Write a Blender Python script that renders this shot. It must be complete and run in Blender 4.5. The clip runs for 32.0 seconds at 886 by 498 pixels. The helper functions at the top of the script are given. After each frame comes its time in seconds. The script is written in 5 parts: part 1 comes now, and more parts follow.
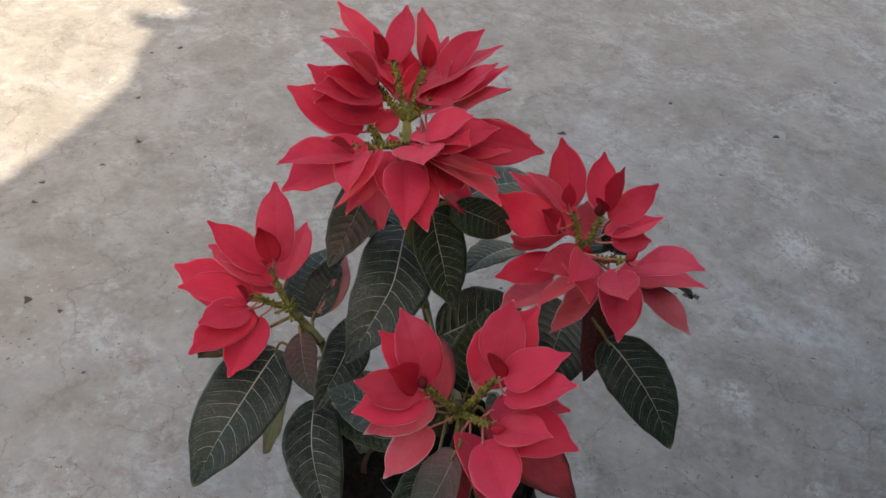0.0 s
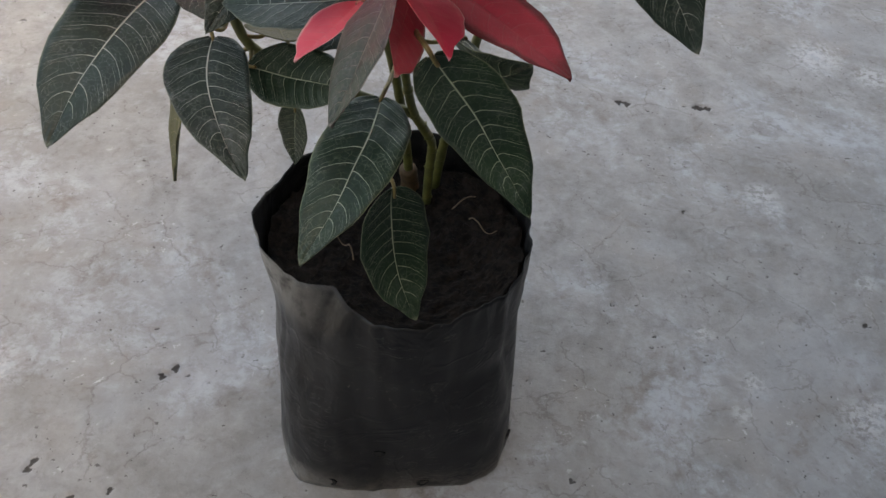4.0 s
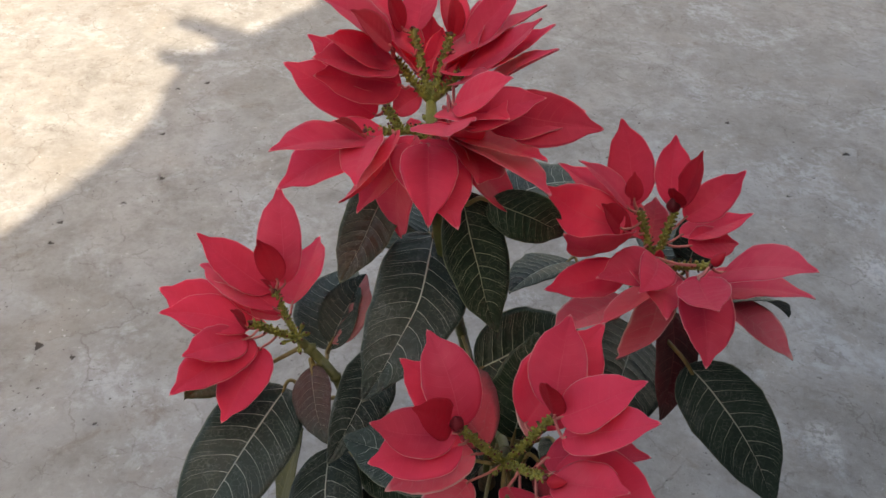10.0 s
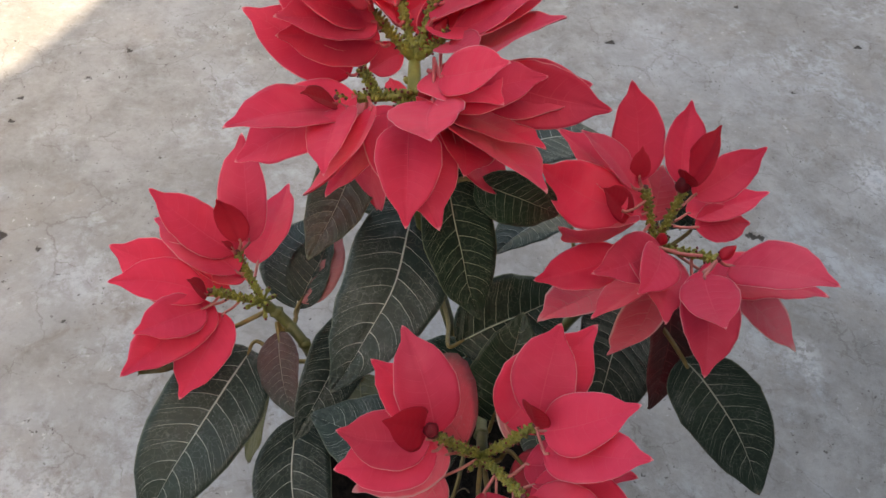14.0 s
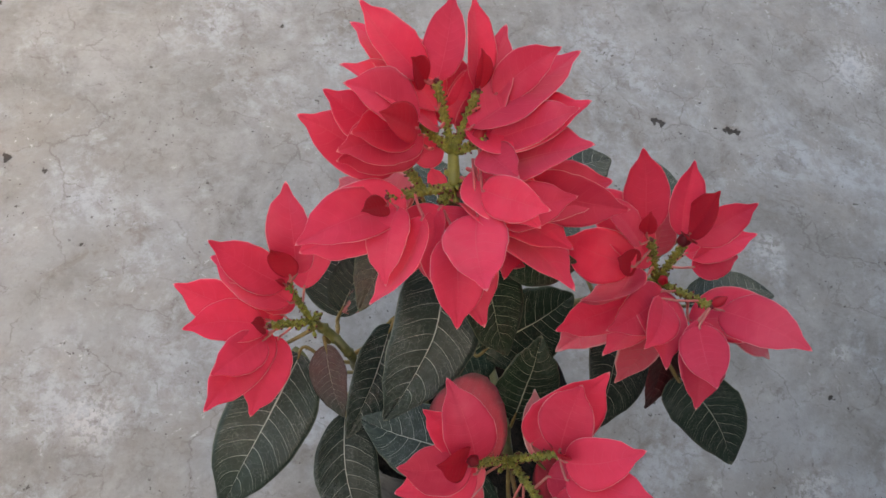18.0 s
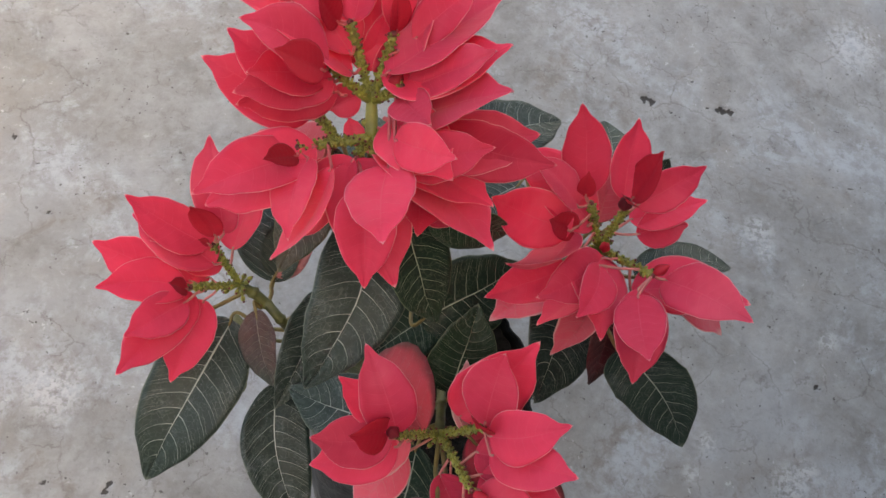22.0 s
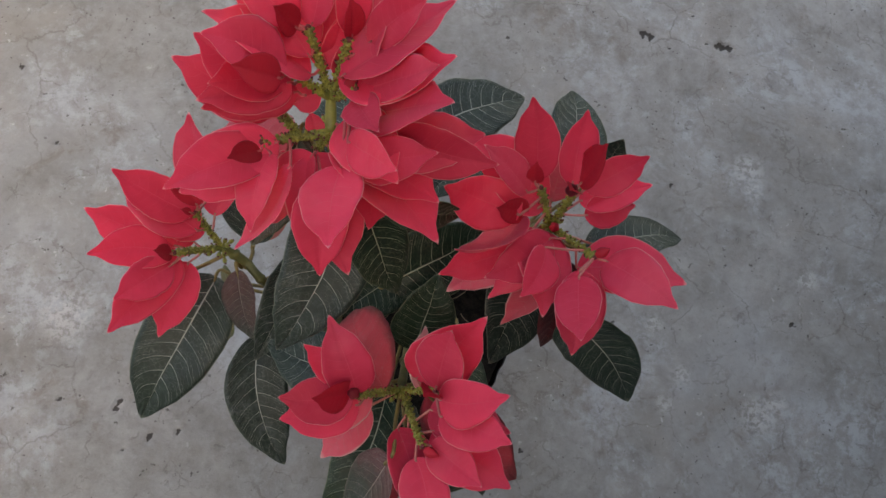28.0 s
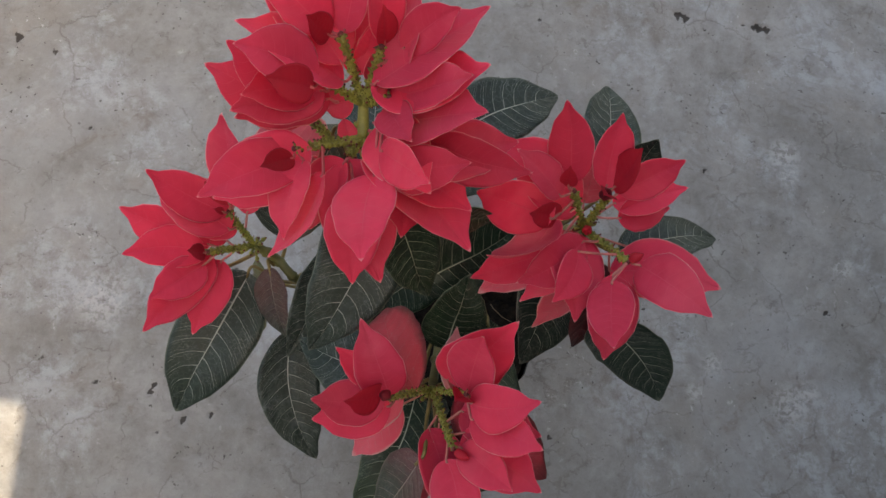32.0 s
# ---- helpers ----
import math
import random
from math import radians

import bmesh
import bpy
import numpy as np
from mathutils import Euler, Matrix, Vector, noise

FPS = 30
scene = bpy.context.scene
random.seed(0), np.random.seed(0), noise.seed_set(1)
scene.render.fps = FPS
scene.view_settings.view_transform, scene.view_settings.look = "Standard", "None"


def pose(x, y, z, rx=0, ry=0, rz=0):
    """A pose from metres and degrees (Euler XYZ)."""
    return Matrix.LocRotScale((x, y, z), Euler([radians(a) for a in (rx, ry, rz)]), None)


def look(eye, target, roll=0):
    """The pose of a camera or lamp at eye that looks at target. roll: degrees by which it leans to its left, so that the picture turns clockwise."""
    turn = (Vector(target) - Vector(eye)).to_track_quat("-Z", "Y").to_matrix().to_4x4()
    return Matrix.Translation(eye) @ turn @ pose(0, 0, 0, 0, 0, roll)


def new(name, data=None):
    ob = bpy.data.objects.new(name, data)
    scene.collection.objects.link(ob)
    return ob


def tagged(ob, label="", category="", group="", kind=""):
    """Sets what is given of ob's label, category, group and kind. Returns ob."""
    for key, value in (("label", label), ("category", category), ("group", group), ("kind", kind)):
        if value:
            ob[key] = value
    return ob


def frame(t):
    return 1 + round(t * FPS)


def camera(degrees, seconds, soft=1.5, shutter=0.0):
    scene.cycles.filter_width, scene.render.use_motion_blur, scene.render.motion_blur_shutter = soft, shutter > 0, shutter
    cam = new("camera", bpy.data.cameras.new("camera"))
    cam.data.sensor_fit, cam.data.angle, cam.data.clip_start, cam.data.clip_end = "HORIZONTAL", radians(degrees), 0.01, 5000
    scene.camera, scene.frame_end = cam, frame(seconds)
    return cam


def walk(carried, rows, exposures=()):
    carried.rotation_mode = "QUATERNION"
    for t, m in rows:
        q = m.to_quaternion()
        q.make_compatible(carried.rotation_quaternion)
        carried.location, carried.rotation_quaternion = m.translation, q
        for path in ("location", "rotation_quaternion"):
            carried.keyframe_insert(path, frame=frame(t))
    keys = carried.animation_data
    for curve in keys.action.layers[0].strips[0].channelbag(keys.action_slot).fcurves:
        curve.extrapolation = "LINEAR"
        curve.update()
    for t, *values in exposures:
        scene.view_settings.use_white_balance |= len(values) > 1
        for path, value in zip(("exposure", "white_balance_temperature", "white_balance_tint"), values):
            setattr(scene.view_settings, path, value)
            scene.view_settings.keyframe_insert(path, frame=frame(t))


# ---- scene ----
cam = camera(55.5, 32.0)
METRES, EYE, TILT, LEAN, TURN = 1.3, 0.880, -45.47, -6.22, 0.0
OX, OY = -0.061, -0.39
ROWS = [
    (0.0, 0.0, 0.0, 0.0, -0.0, 0.0, -0.0),
    (0.5, 0.0048, -0.0205, -0.0034, -0.12, -0.15, -0.04),
    (1.0, 0.0093, 0.0246, -0.0576, 0.04, -0.11, 0.07),
    (1.5, 0.0055, 0.0782, -0.1083, 0.25, 1.36, 0.21),
    (2.0, 0.0057, 0.0992, -0.1303, 0.5, 1.54, 0.5),
    (2.5, 0.0092, 0.1107, -0.1478, 0.67, 1.3, 2.77),
    (3.0, 0.0136, 0.1209, -0.1614, 0.2, -0.26, 4.04),
    (3.5, 0.0165, 0.1223, -0.1645, 0.06, -0.34, 4.5),
    (5.5, 0.0112, 0.1019, -0.1902, 0.42, 1.4, 4.3),
    (6.0, 0.009, 0.1045, -0.1813, 0.77, 1.6, 3.98),
    (6.5, 0.0084, 0.1057, -0.1732, 1.13, 1.65, 3.72),
    (7.0, 0.0096, 0.1, -0.1507, 1.48, 1.98, 3.33),
    (7.5, 0.0086, 0.0885, -0.1225, 1.84, 2.23, 2.81),
    (8.0, 0.0126, 0.0698, -0.1028, 2.3, 2.6, 2.39),
    (8.5, 0.0147, 0.0635, -0.0906, 2.78, 3.02, 1.96),
    (9.0, 0.0116, 0.067, -0.0754, 2.92, 3.28, 1.49),
    (9.5, 0.0095, 0.0657, -0.0396, 3.03, 3.37, 1.39),
    (10.0, 0.0033, 0.0782, -0.0158, 3.14, 3.37, 1.37),
    (10.5, 0.0049, 0.0927, -0.0158, 3.18, 3.14, 1.1),
    (11.0, 0.0065, 0.0975, -0.0137, 3.21, 0.97, 0.9),
    (11.5, 0.0062, 0.0969, -0.0122, 3.2, -0.05, 0.8),
    (12.0, 0.0053, 0.0981, -0.0126, 3.1, -0.67, 0.67),
    (12.5, 0.005, 0.1019, -0.0125, 2.99, -1.27, 0.66),
    (13.0, 0.0071, 0.1029, 0.0027, 2.75, -3.17, 0.29),
    (13.5, 0.0046, 0.1147, 0.0173, 2.56, -5.48, -0.23),
    (14.0, 0.0038, 0.1136, 0.032, 2.22, -6.94, -0.62),
    (14.5, 0.0033, 0.1123, 0.0366, 2.01, -9.0, -0.63),
    (16.5, -0.0111, 0.1122, 0.1059, 2.36, -19.38, -1.44),
    (17.0, -0.0419, 0.0809, 0.1122, 0.93, -20.18, -0.34),
    (17.5, -0.0355, 0.0708, 0.1233, 0.06, -20.32, 0.32),
    (18.0, -0.0223, 0.0933, 0.1359, -0.29, -20.31, 0.14),
    (18.5, -0.0039, 0.1122, 0.1358, -0.03, -20.2, -0.26),
    (19.0, 0.0032, 0.1252, 0.1377, 0.38, -20.22, -0.73),
    (19.5, 0.0058, 0.129, 0.1381, 0.72, -20.42, -0.86),
    (20.0, 0.0067, 0.1276, 0.1366, 0.85, -20.69, -0.79),
    (20.5, 0.0098, 0.1239, 0.1346, 0.91, -20.88, -0.69),
    (21.0, 0.0098, 0.1201, 0.1293, 0.97, -21.02, -0.64),
    (21.5, 0.0089, 0.118, 0.1243, 1.05, -21.19, -0.68),
    (22.0, 0.0127, 0.1087, 0.1183, 1.11, -21.05, -0.65),
    (22.5, 0.0156, 0.1034, 0.1117, 1.16, -20.75, -0.53),
    (23.0, 0.0197, 0.1001, 0.1097, 1.16, -20.38, -0.26),
    (23.5, 0.0202, 0.1002, 0.1085, 1.19, -19.88, 0.05),
    (24.0, 0.0218, 0.1006, 0.1093, 1.16, -19.59, 0.23),
    (24.5, 0.0171, 0.1018, 0.1104, 1.11, -19.23, 0.28),
    (25.0, 0.0136, 0.1064, 0.1095, 1.1, -19.04, 0.24),
    (25.5, 0.0149, 0.1022, 0.1132, 1.1, -18.77, 0.25),
    (27.5, 0.0455, 0.0935, 0.1846, 2.38, -27.59, -0.86),
    (28.0, 0.0382, 0.0981, 0.1593, 2.89, -27.97, -1.07),
    (28.5, 0.0289, 0.1121, 0.1555, 3.77, -28.23, -1.25),
    (29.0, 0.0391, 0.1026, 0.1623, 4.43, -29.11, -1.21),
    (29.5, 0.0431, 0.0995, 0.1621, 4.48, -29.43, -1.1),
    (30.0, 0.0518, 0.1034, 0.1712, 4.44, -29.53, -0.84),
    (30.5, 0.0527, 0.1052, 0.1724, 4.36, -29.62, -0.47),
    (31.0, 0.0434, 0.1034, 0.172, 4.44, -29.69, -0.24),
    (31.5, 0.0349, 0.1044, 0.1729, 4.56, -29.93, -0.27),
    (32.0, 0.036, 0.1054, 0.1706, 4.69, -29.97, -0.38),
]
walk(
    cam,
    [(t, pose(OX, OY, EYE, TILT, LEAN, TURN) @ pose(METRES * x, METRES * y, METRES * z, 90 + pitch, roll, yaw)) for t, x, y, z, yaw, pitch, roll in ROWS],
    exposures=[(t, stops, 9700, 11) for t, stops in [(0.0, 1.66), (1.0, 1.64), (2.0, 1.96), (3.0, 2.18), (3.5, 2.18), (5.5, 1.93), (6.0, 1.90), (7.0, 1.88), (9.0, 1.88), (9.5, 1.78), (10.0, 1.68), (10.5, 1.78), (11.0, 1.94), (12.0, 2.00), (13.0, 2.01), (17.0, 2.07), (19.0, 2.15), (22.0, 2.23), (25.0, 2.27), (25.5, 2.27), (27.5, 1.78), (28.0, 1.75), (30.0, 1.71), (32.0, 1.71)]],
)

# ---- world and light ----
SUN_ELEVATION, SUN_BEARING = 50.0, -60.0
SUN_WAY = Vector((math.cos(radians(SUN_BEARING)), math.sin(radians(SUN_BEARING)), 0))
world = bpy.data.worlds.new("sky")
scene.world = world
world.use_nodes = True
wt = world.node_tree
sky = wt.nodes.new("ShaderNodeTexSky")
sky.sky_type = "NISHITA"
sky.sun_disc = False
sky.sun_elevation = radians(SUN_ELEVATION)
sky.sun_rotation = radians(150.0)
sky.dust_density = 3.2
wt.links.new(sky.outputs[0], wt.nodes["Background"].inputs[0])
wt.nodes["Background"].inputs[1].default_value = 0.14

sun = new("sun", bpy.data.lights.new("sun", "SUN"))
sun.data.energy = 2.2
sun.data.angle = radians(0.53)
sun.data.color = (1.0, 0.985, 0.955)
sun.matrix_world = look(SUN_WAY * math.cos(radians(SUN_ELEVATION)) * 10 + Vector((0, 0, math.sin(radians(SUN_ELEVATION)) * 10)), (0, 0, 0))


# ---- materials ----
class Nodes:
    """Short hand for building a node tree."""

    def __init__(self, name):
        self.mat = bpy.data.materials.new(name)
        self.mat.use_nodes = True
        self.t = self.mat.node_tree
        self.bsdf = self.t.nodes["Principled BSDF"]
        self.out = self.t.nodes["Material Output"]

    def node(self, kind, **values):
        n = self.t.nodes.new(kind)
        for k, v in values.items():
            self.put(n.inputs[k.replace("_", " ")], v)
        return n

    def put(self, socket, v):
        if hasattr(v, "is_output"):
            self.t.links.new(v, socket)
        else:
            socket.default_value = v

    def m(self, op, a, b=0.0, c=0.0):
        n = self.t.nodes.new("ShaderNodeMath")
        n.operation = op
        for i, v in enumerate((a, b, c)):
            self.put(n.inputs[i], v)
        return n.outputs[0]

    def mix(self, f, a, b):
        n = self.t.nodes.new("ShaderNodeMix")
        n.data_type = "RGBA"
        self.put(n.inputs[0], f)
        for i, v in ((6, a), (7, b)):
            self.put(n.inputs[i], (*v, 1.0) if isinstance(v, tuple) and len(v) == 3 else v)
        return n.outputs[2]

    def ramp(self, f, lo, hi):
        n = self.t.nodes.new("ShaderNodeMapRange")
        n.interpolation_type = "SMOOTHSTEP"
        self.put(n.inputs[0], f)
        self.put(n.inputs[1], lo)
        self.put(n.inputs[2], hi)
        return n.outputs[0]

    def noise(self, vec, scale, detail=4.0, rough=0.55, distort=0.0):
        n = self.node("ShaderNodeTexNoise", Vector=vec, Scale=scale, Detail=detail, Roughness=rough, Distortion=distort)
        return n.outputs[0]

    def bump(self, height, strength, distance):
        n = self.node("ShaderNodeBump", Height=height, Strength=strength, Distance=distance)
        self.t.links.new(n.outputs[0], self.bsdf.inputs["Normal"])
        return n

    def coords(self, which):
        return self.t.nodes.new("ShaderNodeTexCoord").outputs[which]

    def shifted(self, vec):
        """Coordinates moved by a random step for each object."""
        r = self.t.nodes.new("ShaderNodeObjectInfo").outputs["Random"]
        n = self.t.nodes.new("ShaderNodeVectorMath")
        n.operation = "ADD"
        self.put(n.inputs[0], vec)
        c = self.node("ShaderNodeCombineXYZ", X=self.m("MULTIPLY", r, 7.0), Y=self.m("MULTIPLY", r, 13.0), Z=self.m("MULTIPLY", r, 5.0))
        self.put(n.inputs[1], c.outputs[0])
        return n.outputs[0], r


def blade_material(name, colour, deep, vein, vein_width, vein_strength, laterals, dust, rough, edge=None, glow=0.25, blotch=None, spec=0.35, relief=0.5, blotchy=0.85, ribbed=1.0, flank=None, margin=0.962, net=0.05, velvet=0.0, blush=None):
    """A leaf or bract: midrib and lateral veins that follow the blade, mottling, dust and some light through the tissue."""
    n = Nodes(name)
    uv = n.node("ShaderNodeSeparateXYZ", Vector=n.coords("UV"))
    u, v = uv.outputs[0], n.m("SUBTRACT", n.m("MULTIPLY", uv.outputs[1], 2.0), 1.0)
    p, rnd = n.shifted(n.coords("Object"))
    wob = n.m("SUBTRACT", n.noise(p, 60.0, 4.0, 0.6), 0.5)
    av = n.m("ABSOLUTE", v)
    side = n.m("MULTIPLY", n.m("GREATER_THAN", v, 0.0), 0.43)
    uneven = n.m("MULTIPLY", n.m("SINE", n.m("ADD", n.m("MULTIPLY", u, 9.0), n.m("MULTIPLY", rnd, 20.0))), 0.012)
    run = n.m("SUBTRACT", n.m("ADD", n.m("ADD", u, uneven), n.m("MULTIPLY", wob, 0.022)), n.m("MULTIPLY", n.m("POWER", av, 1.5), 0.15))
    phase = n.m("ADD", n.m("MULTIPLY", run, laterals), side)
    saw = n.m("ABSOLUTE", n.m("SUBTRACT", n.m("FRACT", phase), 0.5))
    taper = n.m("SUBTRACT", 1.25, av)
    lat = n.m("SUBTRACT", 1.0, n.ramp(saw, n.m("MULTIPLY", taper, vein_width * 0.55), n.m("MULTIPLY", taper, vein_width * 1.65)))
    lat = n.m("MULTIPLY", lat, n.m("SUBTRACT", 1.0, n.m("MULTIPLY", n.ramp(av, 0.72, 0.98), 0.8)))
    # each lateral forks before it reaches the margin
    fork = n.m("ABSOLUTE", n.m("SUBTRACT", n.m("FRACT", n.m("ADD", n.m("MULTIPLY", phase, 2.0), n.m("MULTIPLY", wob, 0.9))), 0.5))
    twig = n.m("MULTIPLY", n.m("SUBTRACT", 1.0, n.ramp(fork, vein_width * 0.5, vein_width * 1.8)), n.m("MULTIPLY", n.ramp(av, 0.42, 0.62), n.m("SUBTRACT", 1.0, n.ramp(av, 0.80, 0.97))))
    lat = n.m("MAXIMUM", lat, n.m("MULTIPLY", twig, 0.42))
    lat = n.m("MULTIPLY", lat, n.m("SUBTRACT", 1.0, n.ramp(u, 0.80, 0.93)))
    lat = n.m("MULTIPLY", lat, n.m("ADD", 0.45, n.m("MULTIPLY", n.ramp(n.noise(p, 130.0, 3.0), 0.30, 0.52), 0.55)))
    thin = n.m("MULTIPLY", n.m("SUBTRACT", 1.08, u), 0.024)
    rib = n.m("SUBTRACT", 1.0, n.ramp(av, n.m("MULTIPLY", thin, 0.5), n.m("MULTIPLY", thin, 1.5)))
    web = n.node("ShaderNodeTexVoronoi", Vector=p, Scale=300.0)
    web.feature = "DISTANCE_TO_EDGE"
    fine = n.m("MULTIPLY", n.m("SUBTRACT", 1.0, n.ramp(web.outputs[0], 0.0, 0.07)), n.ramp(n.noise(p, 90.0, 4.0, 0.7), 0.38, 0.58))
    veins = n.m("MAXIMUM", n.m("MULTIPLY", lat, 0.95), n.m("MULTIPLY", rib, ribbed))
    tone = n.ramp(n.noise(p, 30.0, 5.0, 0.6), 0.3, 0.72)
    col = n.mix(tone, deep, colour)
    hue = n.node("ShaderNodeHueSaturation", Color=col, Value=n.m("ADD", 0.86, n.m("MULTIPLY", rnd, 0.28)))
    col = hue.outputs[0]
    if velvet:
        # broad pinkish and deeper red areas over each bract
        col = n.mix(n.m("MULTIPLY", n.ramp(n.noise(p, 22.0, 3.0, 0.6, 0.6), 0.46, 0.70), 0.30), col, vein)
        col = n.mix(n.m("MULTIPLY", n.ramp(u, 0.30, 0.0), 0.35), col, deep)
    if blotch:
        col = n.mix(n.m("MULTIPLY", n.ramp(n.noise(p, 16.0, 3.0), 0.42, 0.66), blotchy), col, blotch)
    if blush:
        col = n.mix(n.m("MULTIPLY", n.ramp(n.m("ADD", u, n.m("MULTIPLY", wob, 0.7)), 0.62, 0.05), 0.60), col, blush)
    if flank:
        col = n.mix(n.m("MULTIPLY", n.ramp(n.m("ADD", v, n.m("MULTIPLY", wob, 0.8)), 0.02, 0.22), 0.85), col, flank)
    col = n.mix(n.m("MULTIPLY", fine, vein_strength * net), col, vein)
    col = n.mix(n.m("MULTIPLY", veins, vein_strength), col, vein)
    if edge:
        ragged = n.m("MULTIPLY", wob, (1.0 - margin) * 1.6)
        col = n.mix(n.m("MULTIPLY", n.m("MAXIMUM", n.ramp(n.m("ADD", av, ragged), margin, min(0.998, margin + (1.0 - margin) * 0.8)), n.ramp(n.m("ADD", u, ragged), 1.0 - (1.0 - margin) * 0.8, 0.998)), 0.72), col, edge)
    if dust:
        patch = n.ramp(n.noise(p, 34.0, 4.0, 0.65), 0.36, 0.66)
        specks = n.m("MULTIPLY", n.ramp(n.noise(p, 640.0, 3.0, 0.75), 0.59, 0.70), n.m("ADD", 0.15, n.m("MULTIPLY", patch, 0.85)))
        film = n.m("ADD", n.m("MULTIPLY", n.ramp(n.noise(p, 30.0, 7.0, 0.78, 0.3), 0.52, 0.68), 1.7), 0.12)
        cell = n.node("ShaderNodeTexVoronoi", Vector=p, Scale=560.0)
        grains = n.m("MULTIPLY", n.ramp(cell.outputs[0], 0.24, 0.08), n.m("MULTIPLY", n.ramp(n.noise(p, 45.0, 5.0, 0.75), 0.46, 0.60), n.noise(p, 300.0, 2.0)))
        splash = n.ramp(n.noise(p, 150.0, 5.0, 0.7, 0.6), 0.60, 0.72)
        specks = n.m("MAXIMUM", specks, n.m("MAXIMUM", n.m("MULTIPLY", grains, 1.5), n.m("MULTIPLY", splash, n.m("MULTIPLY", patch, 0.6))))
        # dust lies thicker along the sunken veins
        lodged = n.m("MULTIPLY", n.m("SUBTRACT", 0.5, saw), n.m("MULTIPLY", patch, dust * 0.6))
        col = n.mix(n.m("ADD", n.m("ADD", n.m("MULTIPLY", film, dust), lodged), n.m("MULTIPLY", specks, dust * 4.2)), col, (0.34, 0.37, 0.39))
    n.put(n.bsdf.inputs["Base Color"], col)
    n.put(n.bsdf.inputs["Roughness"], n.m("ADD", rough, n.m("MULTIPLY", tone, 0.14)))
    n.bsdf.inputs["Specular IOR Level"].default_value = spec
    n.bsdf.inputs["Sheen Weight"].default_value = velvet
    n.bsdf.inputs["Sheen Roughness"].default_value = 0.45
    n.bsdf.inputs["Sheen Tint"].default_value = (1.0, 0.55, 0.62, 1.0)
    height = n.m("ADD", n.m("MULTIPLY", veins, -0.6), n.m("ADD", n.m("MULTIPLY", saw, 0.5), n.m("MULTIPLY", n.noise(p, 120.0, 3.0), 0.35)))
    n.bump(height, relief, 0.0012)
    through_ = n.node("ShaderNodeBsdfTranslucent", Color=col)
    both = n.node("ShaderNodeMixShader", Fac=glow)
    n.t.links.new(n.bsdf.outputs[0], both.inputs[1])
    n.t.links.new(through_.outputs[0], both.inputs[2])
    n.t.links.new(both.outputs[0], n.out.inputs[0])
    return n.mat


RED = blade_material("bract_red", (0.88, 0.075, 0.162), (0.77, 0.049, 0.116), (0.90, 0.18, 0.25), 0.026, 0.19, 9.0, 0.0, 0.50, edge=(0.92, 0.45, 0.48), glow=0.42, relief=0.32, spec=0.24, ribbed=1.5, net=0.10, velvet=0.22)
DARK_RED = blade_material("bract_dark_red", (0.56, 0.020, 0.046), (0.43, 0.013, 0.033), (0.48, 0.035, 0.06), 0.030, 0.2, 8.0, 0.0, 0.55, glow=0.25, relief=0.25)
PALE_RED = blade_material("bract_pale_red", (0.76, 0.135, 0.190), (0.68, 0.07, 0.115), (0.72, 0.24, 0.25), 0.035, 0.35, 8.0, 0.05, 0.6, edge=(0.72, 0.46, 0.43), glow=0.28, margin=0.88, net=0.15)
GREEN = blade_material("leaf_green", (0.014, 0.034, 0.024), (0.007, 0.020, 0.014), (0.47, 0.51, 0.45), 0.018, 0.90, 11.0, 0.085, 0.40, glow=0.04, relief=0.8, edge=(0.15, 0.17, 0.13), net=0.13)
FRESH = blade_material("leaf_fresh_green", (0.013, 0.040, 0.016), (0.006, 0.023, 0.010), (0.48, 0.54, 0.41), 0.018, 0.92, 11.0, 0.045, 0.38, glow=0.06, relief=0.8, edge=(0.16, 0.19, 0.12), net=0.15)
WHITISH = blade_material("bract_whitish", (0.66, 0.34, 0.33), (0.70, 0.14, 0.17), (0.70, 0.34, 0.32), 0.03, 0.3, 8.0, 0.06, 0.6, edge=(0.66, 0.55, 0.48), glow=0.22, margin=0.88)
FLUSHED = blade_material("leaf_flushed", (0.026, 0.036, 0.026), (0.014, 0.025, 0.018), (0.38, 0.34, 0.28), 0.018, 0.70, 11.0, 0.06, 0.42, glow=0.05, blotch=(0.15, 0.026, 0.034), blotchy=0.42, relief=0.8, net=0.16)
ROSY = blade_material("leaf_rosy_base", (0.024, 0.036, 0.026), (0.014, 0.024, 0.018), (0.40, 0.32, 0.29), 0.018, 0.70, 11.0, 0.075, 0.42, glow=0.08, blush=(0.15, 0.036, 0.050), relief=0.8, edge=(0.20, 0.17, 0.15), net=0.2)
BLUSHED = blade_material("leaf_blushed", (0.024, 0.042, 0.018), (0.012, 0.027, 0.012), (0.42, 0.36, 0.26), 0.017, 0.80, 11.0, 0.035, 0.40, glow=0.08, blotch=(0.24, 0.030, 0.030), blotchy=0.22, relief=0.8, edge=(0.16, 0.17, 0.10), net=0.2)
HALF_PINK = blade_material("leaf_half_pink", (0.014, 0.028, 0.020), (0.008, 0.018, 0.013), (0.40, 0.40, 0.32), 0.018, 0.7, 11.0, 0.05, 0.42, glow=0.08, relief=0.8, flank=(0.50, 0.16, 0.16), net=0.16)
REDDENING = blade_material("leaf_reddening", (0.66, 0.058, 0.095), (0.46, 0.034, 0.058), (0.52, 0.11, 0.12), 0.030, 0.40, 10.0, 0.045, 0.5, glow=0.18, blotch=(0.17, 0.026, 0.028), blotchy=0.45, edge=(0.045, 0.018, 0.018), margin=0.66, net=0.2)
